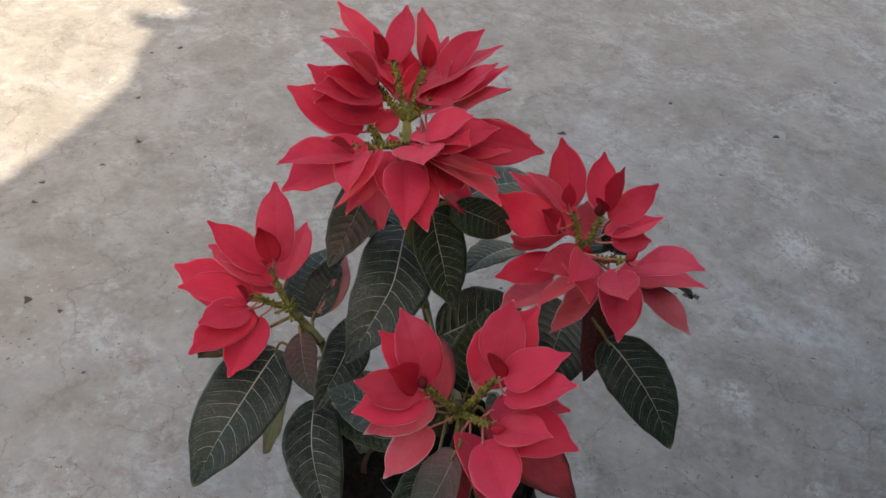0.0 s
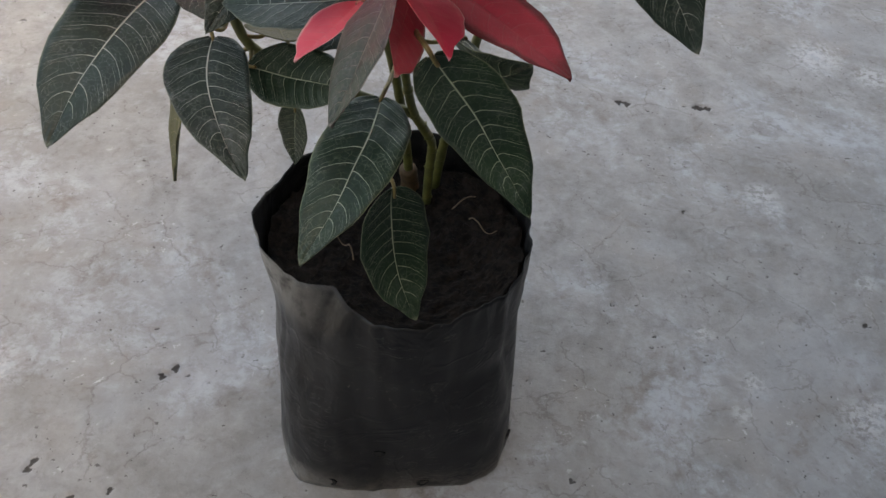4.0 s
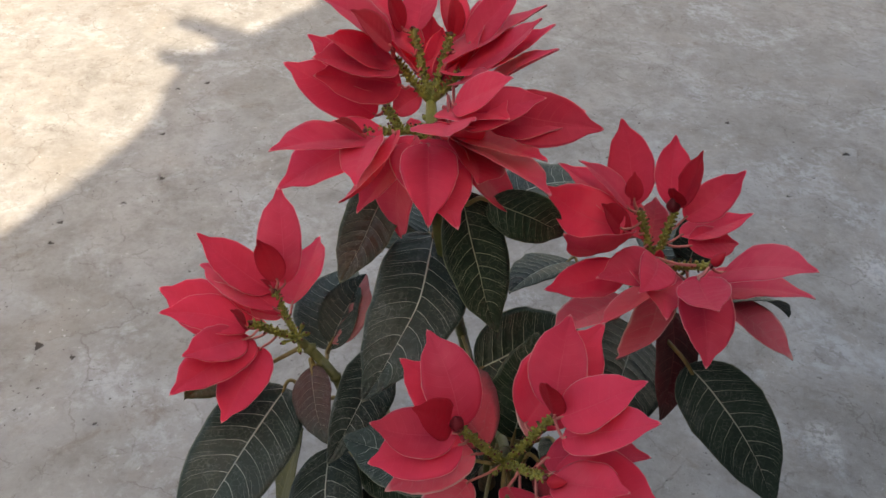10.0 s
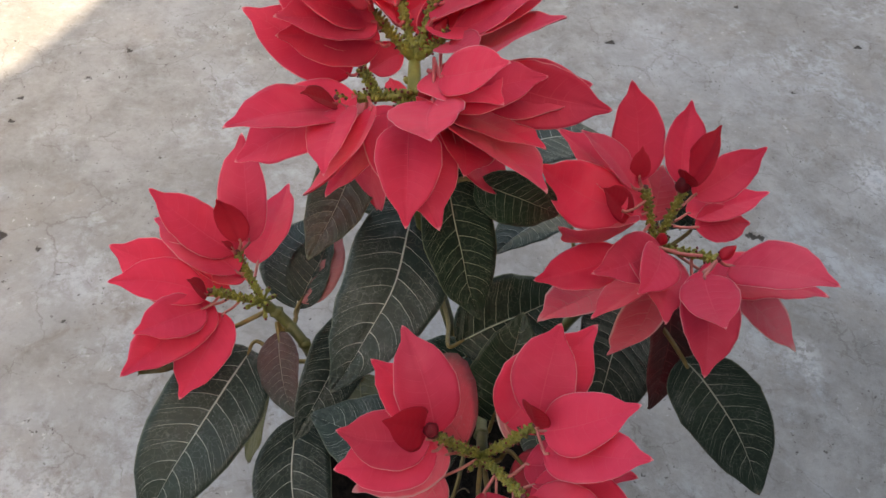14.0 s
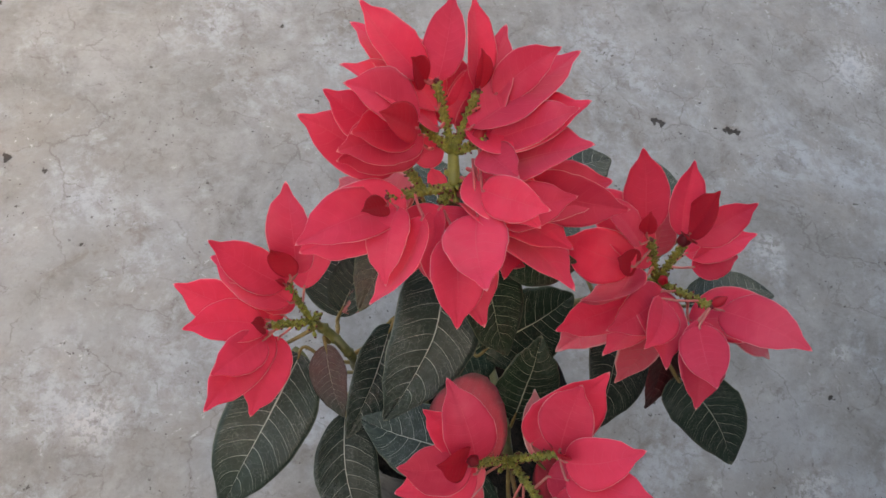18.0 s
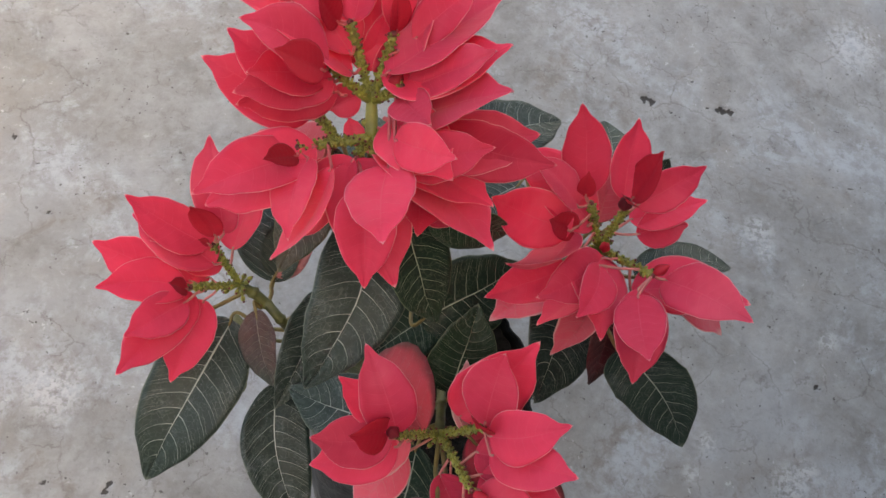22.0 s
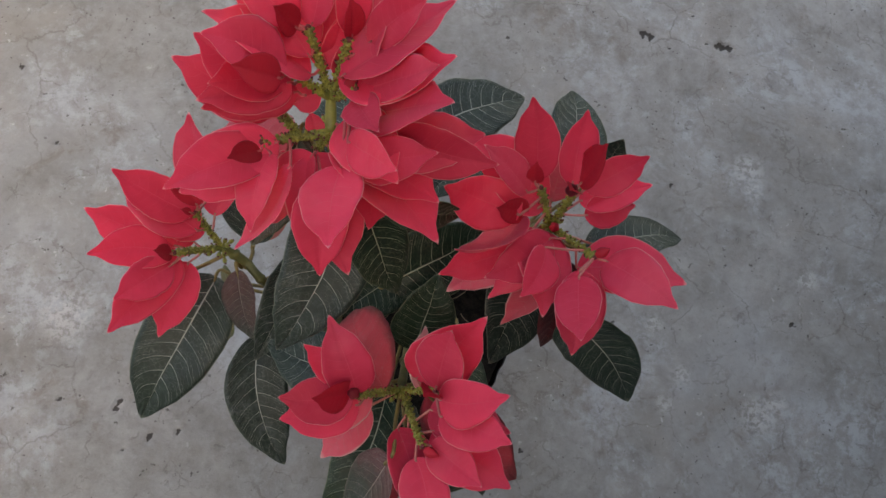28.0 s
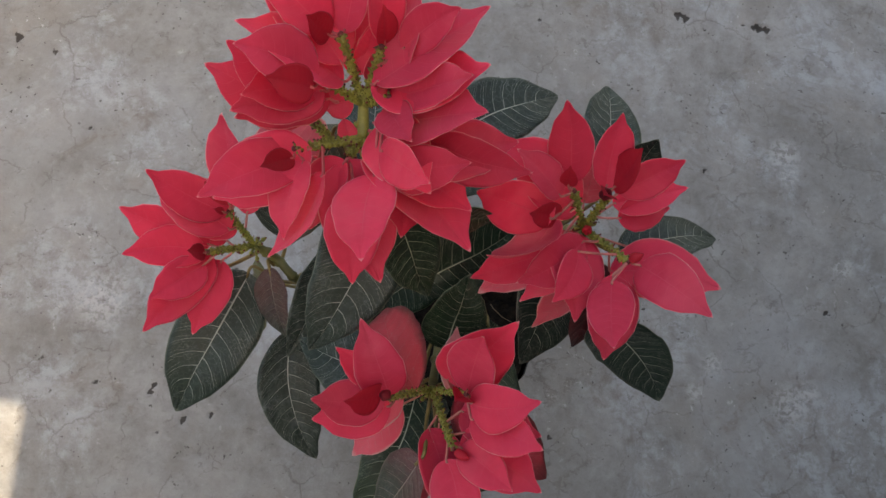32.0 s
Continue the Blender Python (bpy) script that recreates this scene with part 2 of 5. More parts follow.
TURNING = blade_material("leaf_turning", (0.26, 0.024, 0.036), (0.13, 0.016, 0.022), (0.36, 0.10, 0.09), 0.026, 0.45, 10.0, 0.07, 0.5, glow=0.10, blotch=(0.045, 0.020, 0.020), net=0.2)
MAROON = blade_material("bud_dark_maroon", (0.20, 0.012, 0.024), (0.11, 0.008, 0.015), (0.24, 0.02, 0.03), 0.03, 0.2, 8.0, 0.0, 0.5, glow=0.10, relief=0.25)
OLIVE = blade_material("leaf_olive", (0.085, 0.085, 0.024), (0.045, 0.050, 0.016), (0.24, 0.22, 0.10), 0.03, 0.5, 10.0, 0.06, 0.5, glow=0.15)


def stalk_material(name, colour, deep, rough=0.5, scale=90.0):
    n = Nodes(name)
    p, rnd = n.shifted(n.coords("Object"))
    f = n.ramp(n.noise(p, scale, 5.0, 0.65), 0.3, 0.7)
    col = n.mix(f, deep, colour)
    col = n.mix(n.m("MULTIPLY", n.ramp(n.noise(p, scale * 5, 2.0), 0.6, 0.75), 0.35), col, (0.10, 0.07, 0.03))
    n.put(n.bsdf.inputs["Base Color"], col)
    n.bsdf.inputs["Roughness"].default_value = rough
    n.bump(n.noise(p, scale * 4, 4.0), 0.4, 0.0008)
    return n.mat


STEM = stalk_material("stem_green", (0.120, 0.122, 0.034), (0.060, 0.066, 0.020))
STEM_WOODY = stalk_material("stem_woody", (0.13, 0.075, 0.035), (0.06, 0.035, 0.018), 0.8)
CYATHIUM = stalk_material("cyathium_olive", (0.26, 0.255, 0.045), (0.115, 0.130, 0.028), 0.5, 160.0)
BUD = stalk_material("bud_maroon", (0.16, 0.010, 0.018), (0.07, 0.006, 0.010), 0.45, 160.0)
PETIOLE = stalk_material("petiole", (0.23, 0.17, 0.055), (0.13, 0.10, 0.035), 0.5)
PETIOLE_RED = stalk_material("petiole_red", (0.52, 0.20, 0.17), (0.47, 0.11, 0.12), 0.5)
PETIOLE_DEEP = stalk_material("petiole_deep_red", (0.55, 0.12, 0.13), (0.48, 0.075, 0.095), 0.5)
STEM_TOP = stalk_material("stem_yellow_green", (0.23, 0.225, 0.045), (0.135, 0.14, 0.030))


def concrete_material():
    n = Nodes("concrete_floor")
    p = n.coords("Object")
    big = n.noise(p, 2.6, 6.0, 0.6, 0.5)
    mid = n.noise(p, 13.0, 8.0, 0.68, 0.4)
    mott = n.noise(p, 38.0, 8.0, 0.72, 0.3)
    fine = n.noise(p, 120.0, 6.0, 0.72, 0.3)
    grit = n.noise(p, 520.0, 3.0, 0.7)
    col = n.mix(n.ramp(mid, 0.34, 0.66), (0.268, 0.258, 0.245), (0.385, 0.378, 0.368))
    col = n.mix(n.m("MULTIPLY", n.ramp(mott, 0.46, 0.70), 0.42), col, (0.47, 0.475, 0.48))
    col = n.mix(n.m("MULTIPLY", n.ramp(mott, 0.50, 0.30), 0.42), col, (0.195, 0.185, 0.172))
    col = n.mix(n.m("MULTIPLY", n.ramp(big, 0.44, 0.62), 0.5), col, (0.262, 0.250, 0.236))
    col = n.mix(n.m("MULTIPLY", n.ramp(n.noise(p, 4.2, 6.0, 0.6, 0.8), 0.50, 0.66), 0.45), col, (0.42, 0.435, 0.45))
    # pale bluish scuffs of cement laitance
    scuff = n.m("MULTIPLY", n.ramp(n.noise(p, 6.0, 8.0, 0.72, 0.5), 0.48, 0.64), n.ramp(n.noise(p, 55.0, 7.0, 0.75, 0.2), 0.40, 0.58))
    col = n.mix(n.m("MULTIPLY", scuff, 0.75), col, (0.49, 0.52, 0.55))
    brown = n.m("MULTIPLY", n.ramp(n.noise(p, 7.0, 8.0, 0.72, 0.8), 0.52, 0.66), n.ramp(n.noise(p, 48.0, 6.0, 0.7, 0.5), 0.42, 0.60))
    col = n.mix(n.m("MULTIPLY", brown, 0.55), col, (0.20, 0.160, 0.128))
    col = n.mix(n.m("MULTIPLY", n.ramp(fine, 0.52, 0.74), 0.24), col, (0.53, 0.53, 0.53))
    col = n.mix(n.m("MULTIPLY", n.ramp(fine, 0.48, 0.28), 0.30), col, (0.14, 0.13, 0.12))
    # wandering hairlines between the trowelled patches, broken off here and there
    wv = n.node("ShaderNodeVectorMath")
    wv.operation = "MULTIPLY_ADD"
    nz = n.node("ShaderNodeTexNoise", Vector=p, Scale=26.0, Detail=6.0, Roughness=0.65)
    n.put(wv.inputs[0], nz.outputs[1])
    wv.inputs[1].default_value = (0.036, 0.036, 0.036)
    n.put(wv.inputs[2], p)
    lines = []
    for scale, wide, rarity in ((14.0, 0.020, 0.47), (33.0, 0.036, 0.53)):
        vor = n.node("ShaderNodeTexVoronoi", Vector=wv.outputs[0], Scale=scale)
        vor.feature = "DISTANCE_TO_EDGE"
        line = n.m("SUBTRACT", 1.0, n.ramp(vor.outputs[0], wide * 0.2, wide))
        lines.append(n.m("MULTIPLY", line, n.ramp(n.noise(p, scale * 0.7, 5.0, 0.65), rarity, rarity + 0.10)))
    craze = n.m("MAXIMUM", lines[0], lines[1])
    col = n.mix(n.m("MULTIPLY", craze, 0.40), col, (0.145, 0.125, 0.108))
    tan = n.ramp(n.noise(p, 9.0, 6.0, 0.66, 0.3), 0.50, 0.68)
    col = n.mix(n.m("MULTIPLY", tan, 0.35), col, (0.37, 0.335, 0.30))
    # small dark grains and pale chips
    dots = n.m("MULTIPLY", n.ramp(n.noise(p, 190.0, 2.0, 0.5), 0.67, 0.73), n.ramp(n.noise(p, 17.0, 4.0), 0.46, 0.58))
    col = n.mix(n.m("MULTIPLY", dots, 0.8), col, (0.075, 0.066, 0.058))
    chips = n.m("MULTIPLY", n.ramp(n.noise(p, 120.0, 3.0, 0.6, 0.4), 0.64, 0.70), n.ramp(n.noise(p, 9.0, 5.0, 0.65), 0.52, 0.64))
    col = n.mix(n.m("MULTIPLY", chips, 0.7), col, (0.62, 0.62, 0.61))
    col = n.mix(n.m("MULTIPLY", n.ramp(grit, 0.55, 0.8), 0.12), col, (0.6, 0.6, 0.6))
    # pits coloured dark, for the shade inside them as well as grime
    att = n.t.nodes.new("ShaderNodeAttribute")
    att.attribute_name = "pit_dirt_shade"
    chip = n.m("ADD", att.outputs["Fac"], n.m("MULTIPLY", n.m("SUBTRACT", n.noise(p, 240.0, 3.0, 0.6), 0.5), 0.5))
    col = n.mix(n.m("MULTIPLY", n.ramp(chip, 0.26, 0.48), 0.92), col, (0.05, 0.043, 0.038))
    att2 = n.t.nodes.new("ShaderNodeAttribute")
    att2.attribute_name = "chalk"
    col = n.mix(n.m("MULTIPLY", att2.outputs["Fac"], n.ramp(n.noise(p, 150.0, 4.0, 0.7), 0.42, 0.58)), col, (0.60, 0.60, 0.60))
    col = n.node("ShaderNodeHueSaturation", Color=col, Value=0.85).outputs[0]
    n.put(n.bsdf.inputs["Base Color"], col)
    n.put(n.bsdf.inputs["Roughness"], n.m("ADD", 0.55, n.m("MULTIPLY", mid, 0.35)))
    n.bsdf.inputs["Specular IOR Level"].default_value = 0.4
    h = n.m("ADD", n.m("ADD", n.m("MULTIPLY", mott, 0.8), n.m("MULTIPLY", fine, 0.5)), n.m("ADD", n.m("MULTIPLY", grit, 0.2), n.m("MULTIPLY", craze, -0.35)))
    n.bump(h, 0.45, 0.003)
    return n.mat


def film_material():
    n = Nodes("black_polythene")
    p = n.coords("Object")
    smear = n.ramp(n.noise(p, 14.0, 6.0, 0.65, 0.9), 0.42, 0.74)
    fleck = n.m("MULTIPLY", n.ramp(n.noise(p, 230.0, 4.0, 0.75), 0.60, 0.70), n.ramp(n.noise(p, 30.0, 3.0), 0.46, 0.64))
    z = n.node("ShaderNodeSeparateXYZ", Vector=p)
    mud = n.m("MULTIPLY", n.m("SUBTRACT", 1.0, n.ramp(z.outputs[2], 0.0, 0.035)), n.ramp(n.noise(p, 40.0, 5.0, 0.7), 0.38, 0.62))
    col = n.mix(n.m("MULTIPLY", smear, 0.12), (0.0085, 0.0087, 0.0098), (0.13, 0.13, 0.135))
    col = n.mix(n.m("MULTIPLY", fleck, 0.30), col, (0.25, 0.23, 0.21))
    sv = n.node("ShaderNodeMapping", Vector=p)
    sv.inputs["Rotation"].default_value = (0.5, 0.6, 0.4)
    sv.inputs["Scale"].default_value = (1.0, 1.0, 7.0)
    hair = n.m("ABSOLUTE", n.m("SUBTRACT", n.noise(sv.outputs[0], 22.0, 3.0, 0.5, 0.8), 0.5))
    scratch = n.m("MULTIPLY", n.ramp(hair, 0.012, 0.0), n.ramp(n.noise(p, 24.0, 3.0), 0.52, 0.62))
    col = n.mix(n.m("MULTIPLY", scratch, 0.30), col, (0.24, 0.24, 0.24))
    col = n.mix(n.m("MULTIPLY", mud, 0.42), col, (0.20, 0.18, 0.16))
    # paler film where it is scuffed, dusty or painted as lit from the left
    att = n.t.nodes.new("ShaderNodeAttribute")
    att.attribute_name = "scuffed_lit"
    col = n.mix(n.m("MULTIPLY", att.outputs["Fac"], n.ramp(n.noise(p, 60.0, 5.0, 0.7), 0.25, 0.6)), col, (0.200, 0.192, 0.182))
    n.put(n.bsdf.inputs["Base Color"], col)
    n.put(n.bsdf.inputs["Roughness"], n.m("ADD", 0.36, n.m("MULTIPLY", smear, 0.3)))
    n.bsdf.inputs["Specular IOR Level"].default_value = 0.26
    fold = n.m("ABSOLUTE", n.m("SUBTRACT", n.noise(p, 16.0, 3.0, 0.5, 1.6), 0.5))
    crease = n.m("SUBTRACT", 1.0, n.ramp(fold, 0.0, 0.06))
    h = n.m("ADD", n.m("MULTIPLY", crease, 0.5), n.m("ADD", n.m("MULTIPLY", n.noise(p, 22.0, 3.0, 0.5, 0.8), 0.8), n.m("MULTIPLY", n.noise(p, 160.0, 3.0), 0.15)))
    n.bump(h, 0.15, 0.004)
    return n.mat


def soil_material():
    n = Nodes("potting_soil")
    p = n.coords("Object")
    col = n.mix(n.ramp(n.noise(p, 120.0, 6.0, 0.75), 0.3, 0.72), (0.0065, 0.0054, 0.0047), (0.032, 0.024, 0.019))
    n.put(n.bsdf.inputs["Base Color"], col)
    n.bsdf.inputs["Roughness"].default_value = 0.95
    n.bsdf.inputs["Specular IOR Level"].default_value = 0.15
    n.bump(n.noise(p, 260.0, 6.0, 0.75), 1.0, 0.006)
    return n.mat


def plaster_material():
    n = Nodes("wall_plaster")
    p = n.coords("Object")
    col = n.mix(n.ramp(n.noise(p, 1.5, 6.0, 0.6), 0.3, 0.7), (0.10, 0.096, 0.090), (0.15, 0.143, 0.135))
    n.put(n.bsdf.inputs["Base Color"], col)
    n.bsdf.inputs["Roughness"].default_value = 0.9
    n.bump(n.noise(p, 90.0, 5.0), 0.4, 0.004)
    return n.mat


CONCRETE, FILM, SOIL, PLASTER = concrete_material(), film_material(), soil_material(), plaster_material()
ROOT = stalk_material("root_thread", (0.20, 0.15, 0.10), (0.11, 0.08, 0.05), 0.8)


# ---- mesh helpers ----
def part(name, bm, material, parent=None, label=""):
    """Links a bmesh as one mesh object under a thing or a part."""
    me = bpy.data.meshes.new(name)
    bm.normal_update()
    bm.to_mesh(me)
    bm.free()
    for m in material if isinstance(material, (list, tuple)) else [material]:
        me.materials.append(m)
    for poly in me.polygons:
        poly.use_smooth = True
    ob = new(name, me)
    if parent:
        ob.parent = parent
    if label:
        tagged(ob, label)
    return ob


def rings(bm, loops, close_start=True, close_end=True, mat=0):
    """Skins rings of vertices into a tube."""
    made = [[bm.verts.new(p) for p in loop] for loop in loops]
    k = len(made[0])
    for a, b in zip(made, made[1:]):
        for i in range(k):
            bm.faces.new((a[i], a[(i + 1) % k], b[(i + 1) % k], b[i])).material_index = mat
    if close_start:
        bm.faces.new(made[0][::-1]).material_index = mat
    if close_end:
        bm.faces.new(made[-1]).material_index = mat


def smooth_path(points, steps=6):
    """A Catmull-Rom line through the points."""
    pts = [Vector(p) for p in points]
    if len(pts) == 2:
        return [pts[0].lerp(pts[1], i / steps) for i in range(steps + 1)]
    ext = [2 * pts[0] - pts[1], *pts, 2 * pts[-1] - pts[-2]]
    out = []
    for i in range(1, len(ext) - 2):
        p0, p1, p2, p3 = ext[i - 1 : i + 3]
        for k in range(steps):
            t = k / steps
            out.append(0.5 * (2 * p1 + (p2 - p0) * t + (2 * p0 - 5 * p1 + 4 * p2 - p3) * t * t + (3 * p1 - p0 - 3 * p2 + p3) * t**3))
    return [*out, pts[-1]]


def tube(bm, points, r0, r1, sides=8, knobs=0.0, mat=0, steps=6):
    """A tapering round stalk along a line; knobs swells it unevenly."""
    path = smooth_path(points, steps)
    loops = []
    up = Vector((0.3, 0.2, 1)).normalized()
    for i, p in enumerate(path):
        d = (path[min(i + 1, len(path) - 1)] - path[max(i - 1, 0)]).normalized()
        a = d.cross(up)
        a = a.normalized() if a.length > 1e-4 else d.orthogonal().normalized()
        b = d.cross(a)
        r = r0 + (r1 - r0) * i / (len(path) - 1)
        r *= 1 + knobs * noise.noise(p * 160)
        loops.append([p + (a * math.cos(q) + b * math.sin(q)) * r for q in [2 * math.pi * k / sides for k in range(sides)]])
    rings(bm, loops, mat=mat)
    return path


def blob(bm, at, r, stretch=1.0, along=Vector((0, 0, 1)), mat=0, seed=0):
    """A small uneven knob."""
    turn = along.to_track_quat("Z", "Y").to_matrix().to_4x4()
    m = Matrix.Translation(at) @ turn @ Matrix.Diagonal((r, r, r * stretch, 1))
    made = bmesh.ops.create_icosphere(bm, subdivisions=1, radius=1.0, matrix=m)["verts"]
    for v in made:
        v.co += (v.co - at) * 0.25 * noise.noise(v.co * 600 + Vector((seed, 0, 0)))
        for f in v.link_faces:
            f.material_index = mat


BROAD, SLENDER = (0.56, 0.88), (0.48, 0.80)


def blade_mesh(base, tip, facing, width, bend, sweep, outline, rough=1.0, along=18, across=10, thick=0.0004, groove=0.0):
    """A leaf blade with thickness: base to tip, the way its upper side faces, width as a share of its length, its arch and its sideways sweep."""
    bm = bmesh.new()
    uv = bm.loops.layers.uv.new("UVMap")
    base, tip = Vector(base), Vector(tip)
    d = tip - base
    size = d.length
    a = d.normalized()
    n = Vector(facing)
    n = (n - a * n.dot(a)).normalized()
    b = a.cross(n)
    p, q = outline
    peak = (p / (p + q)) ** p * (q / (p + q)) ** q
    seed = Vector((base.x * 91, tip.y * 77, tip.z * 83))
    top, low, tex = [], [], []
    for i in range(along + 1):
        s = 0.5 - 0.5 * math.cos(math.pi * (i / along) ** 0.92)
        s = min(max(s, 0.004), 1.0)
        half = (max(s, 0) ** p * max(1 - s, 0.0) ** q / peak) * width * size / 2
        half *= 1 + 0.05 * rough * noise.noise(seed + Vector((s * 9, 0, 0)))
        if s > 0.8:
            half *= 1 - (0.36 if outline == BROAD else 0.16) * math.sin(math.pi * (s - 0.8) / 0.2) ** 0.8
        half = max(half, 0.0003)
        mid = base + d * s + (n * bend + b * sweep) * (4 * s * (1 - s) * size)
        mid += b * (0.012 * size * noise.noise(seed + Vector((3, s * 3, 0))) * math.sin(math.pi * s) * rough)
        row_t, row_l, row_u = [], [], []
        for j in range(across + 1):
            v = 2 * j / across - 1
            wave = 0.022 * size * rough * noise.noise(seed + Vector((s * 5 + 4, v * 1.6, 2))) * abs(v) * math.sin(math.pi * min(s + 0.08, 1))
            quilt = 0.004 * size * rough * math.cos(2 * math.pi * 9 * (s - 0.15 * abs(v))) * math.sin(math.pi * abs(v)) * (1 if s < 0.92 else 0)
            lift = (0.20 * abs(v) ** 1.25 if outline == BROAD else 0.12 * abs(v) ** 1.7) * half + wave + quilt - groove * math.exp(-((v / 0.08) ** 2))
            c = mid + b * (v * half) + n * lift
            t = thick * (1 - 0.7 * abs(v) ** 3)
            row_t.append(bm.verts.new(c + n * t / 2))
            row_l.append(bm.verts.new(c - n * t / 2))
            row_u.append((s, (v + 1) / 2))
        top.append(row_t), low.append(row_l), tex.append(row_u)

    def face(corners, coords):
        f = bm.faces.new(corners)
        for loop, c in zip(f.loops, coords):
            loop[uv].uv = c

    for i in range(along):
        for j in range(across):
            c = (tex[i][j], tex[i + 1][j], tex[i + 1][j + 1], tex[i][j + 1])
            face((top[i][j], top[i + 1][j], top[i + 1][j + 1], top[i][j + 1]), c)
            face((low[i][j], low[i][j + 1], low[i + 1][j + 1], low[i + 1][j]), (c[0], c[3], c[2], c[1]))
        for j in (0, across):
            c = (tex[i][j], tex[i + 1][j], tex[i + 1][j], tex[i][j])
            ring = (top[i][j], low[i][j], low[i + 1][j], top[i + 1][j])
            face(ring if j == 0 else ring[::-1], (c[0], c[0], c[1], c[1]) if j == 0 else (c[1], c[1], c[0], c[0]))
    for i in (0, along):
        for j in range(across):
            ring = (top[i][j], top[i][j + 1], low[i][j + 1], low[i][j])
            face(ring if i == 0 else ring[::-1], [tex[i][j]] * 4)
    return bm


# ---- ground ----
def graded(lo, hi, step, far):
    """Even steps from lo to hi, then growing steps out to far."""
    inner = list(np.arange(lo, hi + step / 2, step))
    out, s, x = [], step, hi
    while x < far:
        s *= 1.06 if s < 0.02 else 1.4
        x += s
        out.append(x)
    left, s, x = [], step, lo
    while x > -far:
        s *= 1.06 if s < 0.02 else 1.4
        x -= s
        left.append(x)
    return np.array(left[::-1] + inner + out)


# pits in the slab: x, y, radius and depth in millimetres
PITS = """
-.491 .921 7 3; -.446 .945 7 4; -.480 .784 6 3; -.451 .669 8 4; -.489 .606 10 1.6; -.563 .557 8 2; -.560 .513 8 3; -.484 .497 5 2; -.508 .330 9 4
.245 .789 11 4; .647 .834 9 4; .464 .911 9 2; .515 .712 6 2; .828 1.037 6 3; .305 .434 8 4; .295 .437 8 4; .401 .430 9 5; .411 .428 7 4; .393 .429 6 3
.227 .369 4 2; .218 .094 5 2; -.203 .013 6 4; -.192 .021 6 4; -.292 -.078 6 3; -.224 -.097 5 3; -.143 .249 4 2; -.218 .067 5 2; .252 .054 4 2; .141 .037 4 2; .122 .002 4 3
.468 .065 6 3; -.203 .327 5 2; -.306 .095 8 1; -.404 .221 7 2; -.462 .314 7 2; -.253 -.105 7 3; -.352 -.071 7 2; .119 .413 6 2; .391 .133 4 2; -.476 .257 5 2; -.289 -.070 6 3
"""
CHALK = ".309 -.038 10; .420 -.044 22; .440 -.030 14; .299 .054 11; .424 .257 20; .430 .230 12; .330 -.004 12; -.490 .600 5; .49 .12 14; -.36 .02 30; .60 .55 40; .66 .50 28"


def build_ground():
    xs, ys = graded(-0.62, 0.72, 0.003, 60.0), graded(-0.18, 0.98, 0.003, 60.0)
    X, Y = np.meshgrid(xs, ys, indexing="ij")
    rng = np.random.default_rng(4)
    Z = np.zeros_like(X)
    for k in range(26):
        f = 2.5 * 1.18**k
        ang, ph = rng.uniform(0, 2 * np.pi), rng.uniform(0, 2 * np.pi)
        Z += 0.0011 / (1 + 0.28 * k) * np.sin(f * (X * np.cos(ang) + Y * np.sin(ang)) + ph + 1.5 * np.sin(f * 0.6 * (Y * np.cos(ang) - X * np.sin(ang)) + ph * 2))
    pit_dirt_shade, chalk = np.zeros_like(X), np.zeros_like(X)
    spots = [[float(v) for v in row.split()] for row in PITS.replace("\n", ";").split(";") if row.strip()]
    for _ in range(240):
        spots.append([rng.uniform(-0.75, 1.0), rng.uniform(-0.3, 1.3), 2.0 + 4.0 * rng.random() ** 2.5, rng.uniform(0.8, 2.6)])
    for x, y, r, depth in spots:
        r *= 0.00072
        ang, sq = rng.uniform(0, np.pi), rng.uniform(0.5, 0.85)
        u = (X - x) * np.cos(ang) + (Y - y) * np.sin(ang)
        v = ((Y - y) * np.cos(ang) - (X - x) * np.sin(ang)) / sq
        d = np.sqrt(u * u + v * v) / r
        d *= 1 + 0.3 * np.sin(3 * np.arctan2(v, u) + ang * 5)
        bowl = np.exp(-(d**4) * 1.2)
        Z -= depth / 1000 * bowl
        # deeper pits get darker colour: grime and painted-in shade together
        pit_dirt_shade = np.maximum(pit_dirt_shade, bowl * min(0.9, 0.27 * depth))
    for row in CHALK.split(";"):
        x, y, r = [float(v) for v in row.split()]
        d = np.hypot(X - x, Y - y) / (r / 1000)
        chalk = np.maximum(chalk, np.exp(-(d**3)) * 0.7)
    fade = np.clip(1.2 - np.maximum(np.hypot(X, Y) - 1.8, 0) * 0.3, 0, 1)
    Z *= fade
    near = np.hypot(X, Y + 0.008)
    Z *= np.clip((near - 0.04) / 0.08, 0.15, 1)
    nx, ny = X.shape
    idx = np.arange(nx * ny).reshape(nx, ny)
    quads = np.stack([idx[:-1, :-1], idx[1:, :-1], idx[1:, 1:], idx[:-1, 1:]], -1).reshape(-1, 4)
    me = bpy.data.meshes.new("ground")
    me.from_pydata(np.stack([X, Y, Z], -1).reshape(-1, 3).tolist(), [], quads.tolist())
    me.polygons.foreach_set("use_smooth", np.ones(len(quads), bool))
    for name, values in (("pit_dirt_shade", pit_dirt_shade), ("chalk", chalk)):
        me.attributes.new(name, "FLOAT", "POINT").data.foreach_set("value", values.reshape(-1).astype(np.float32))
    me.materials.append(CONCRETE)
    return tagged(new("ground", me), "worn grey concrete floor with pits, stains and hairline cracks", "floor", kind="structure")


build_ground()

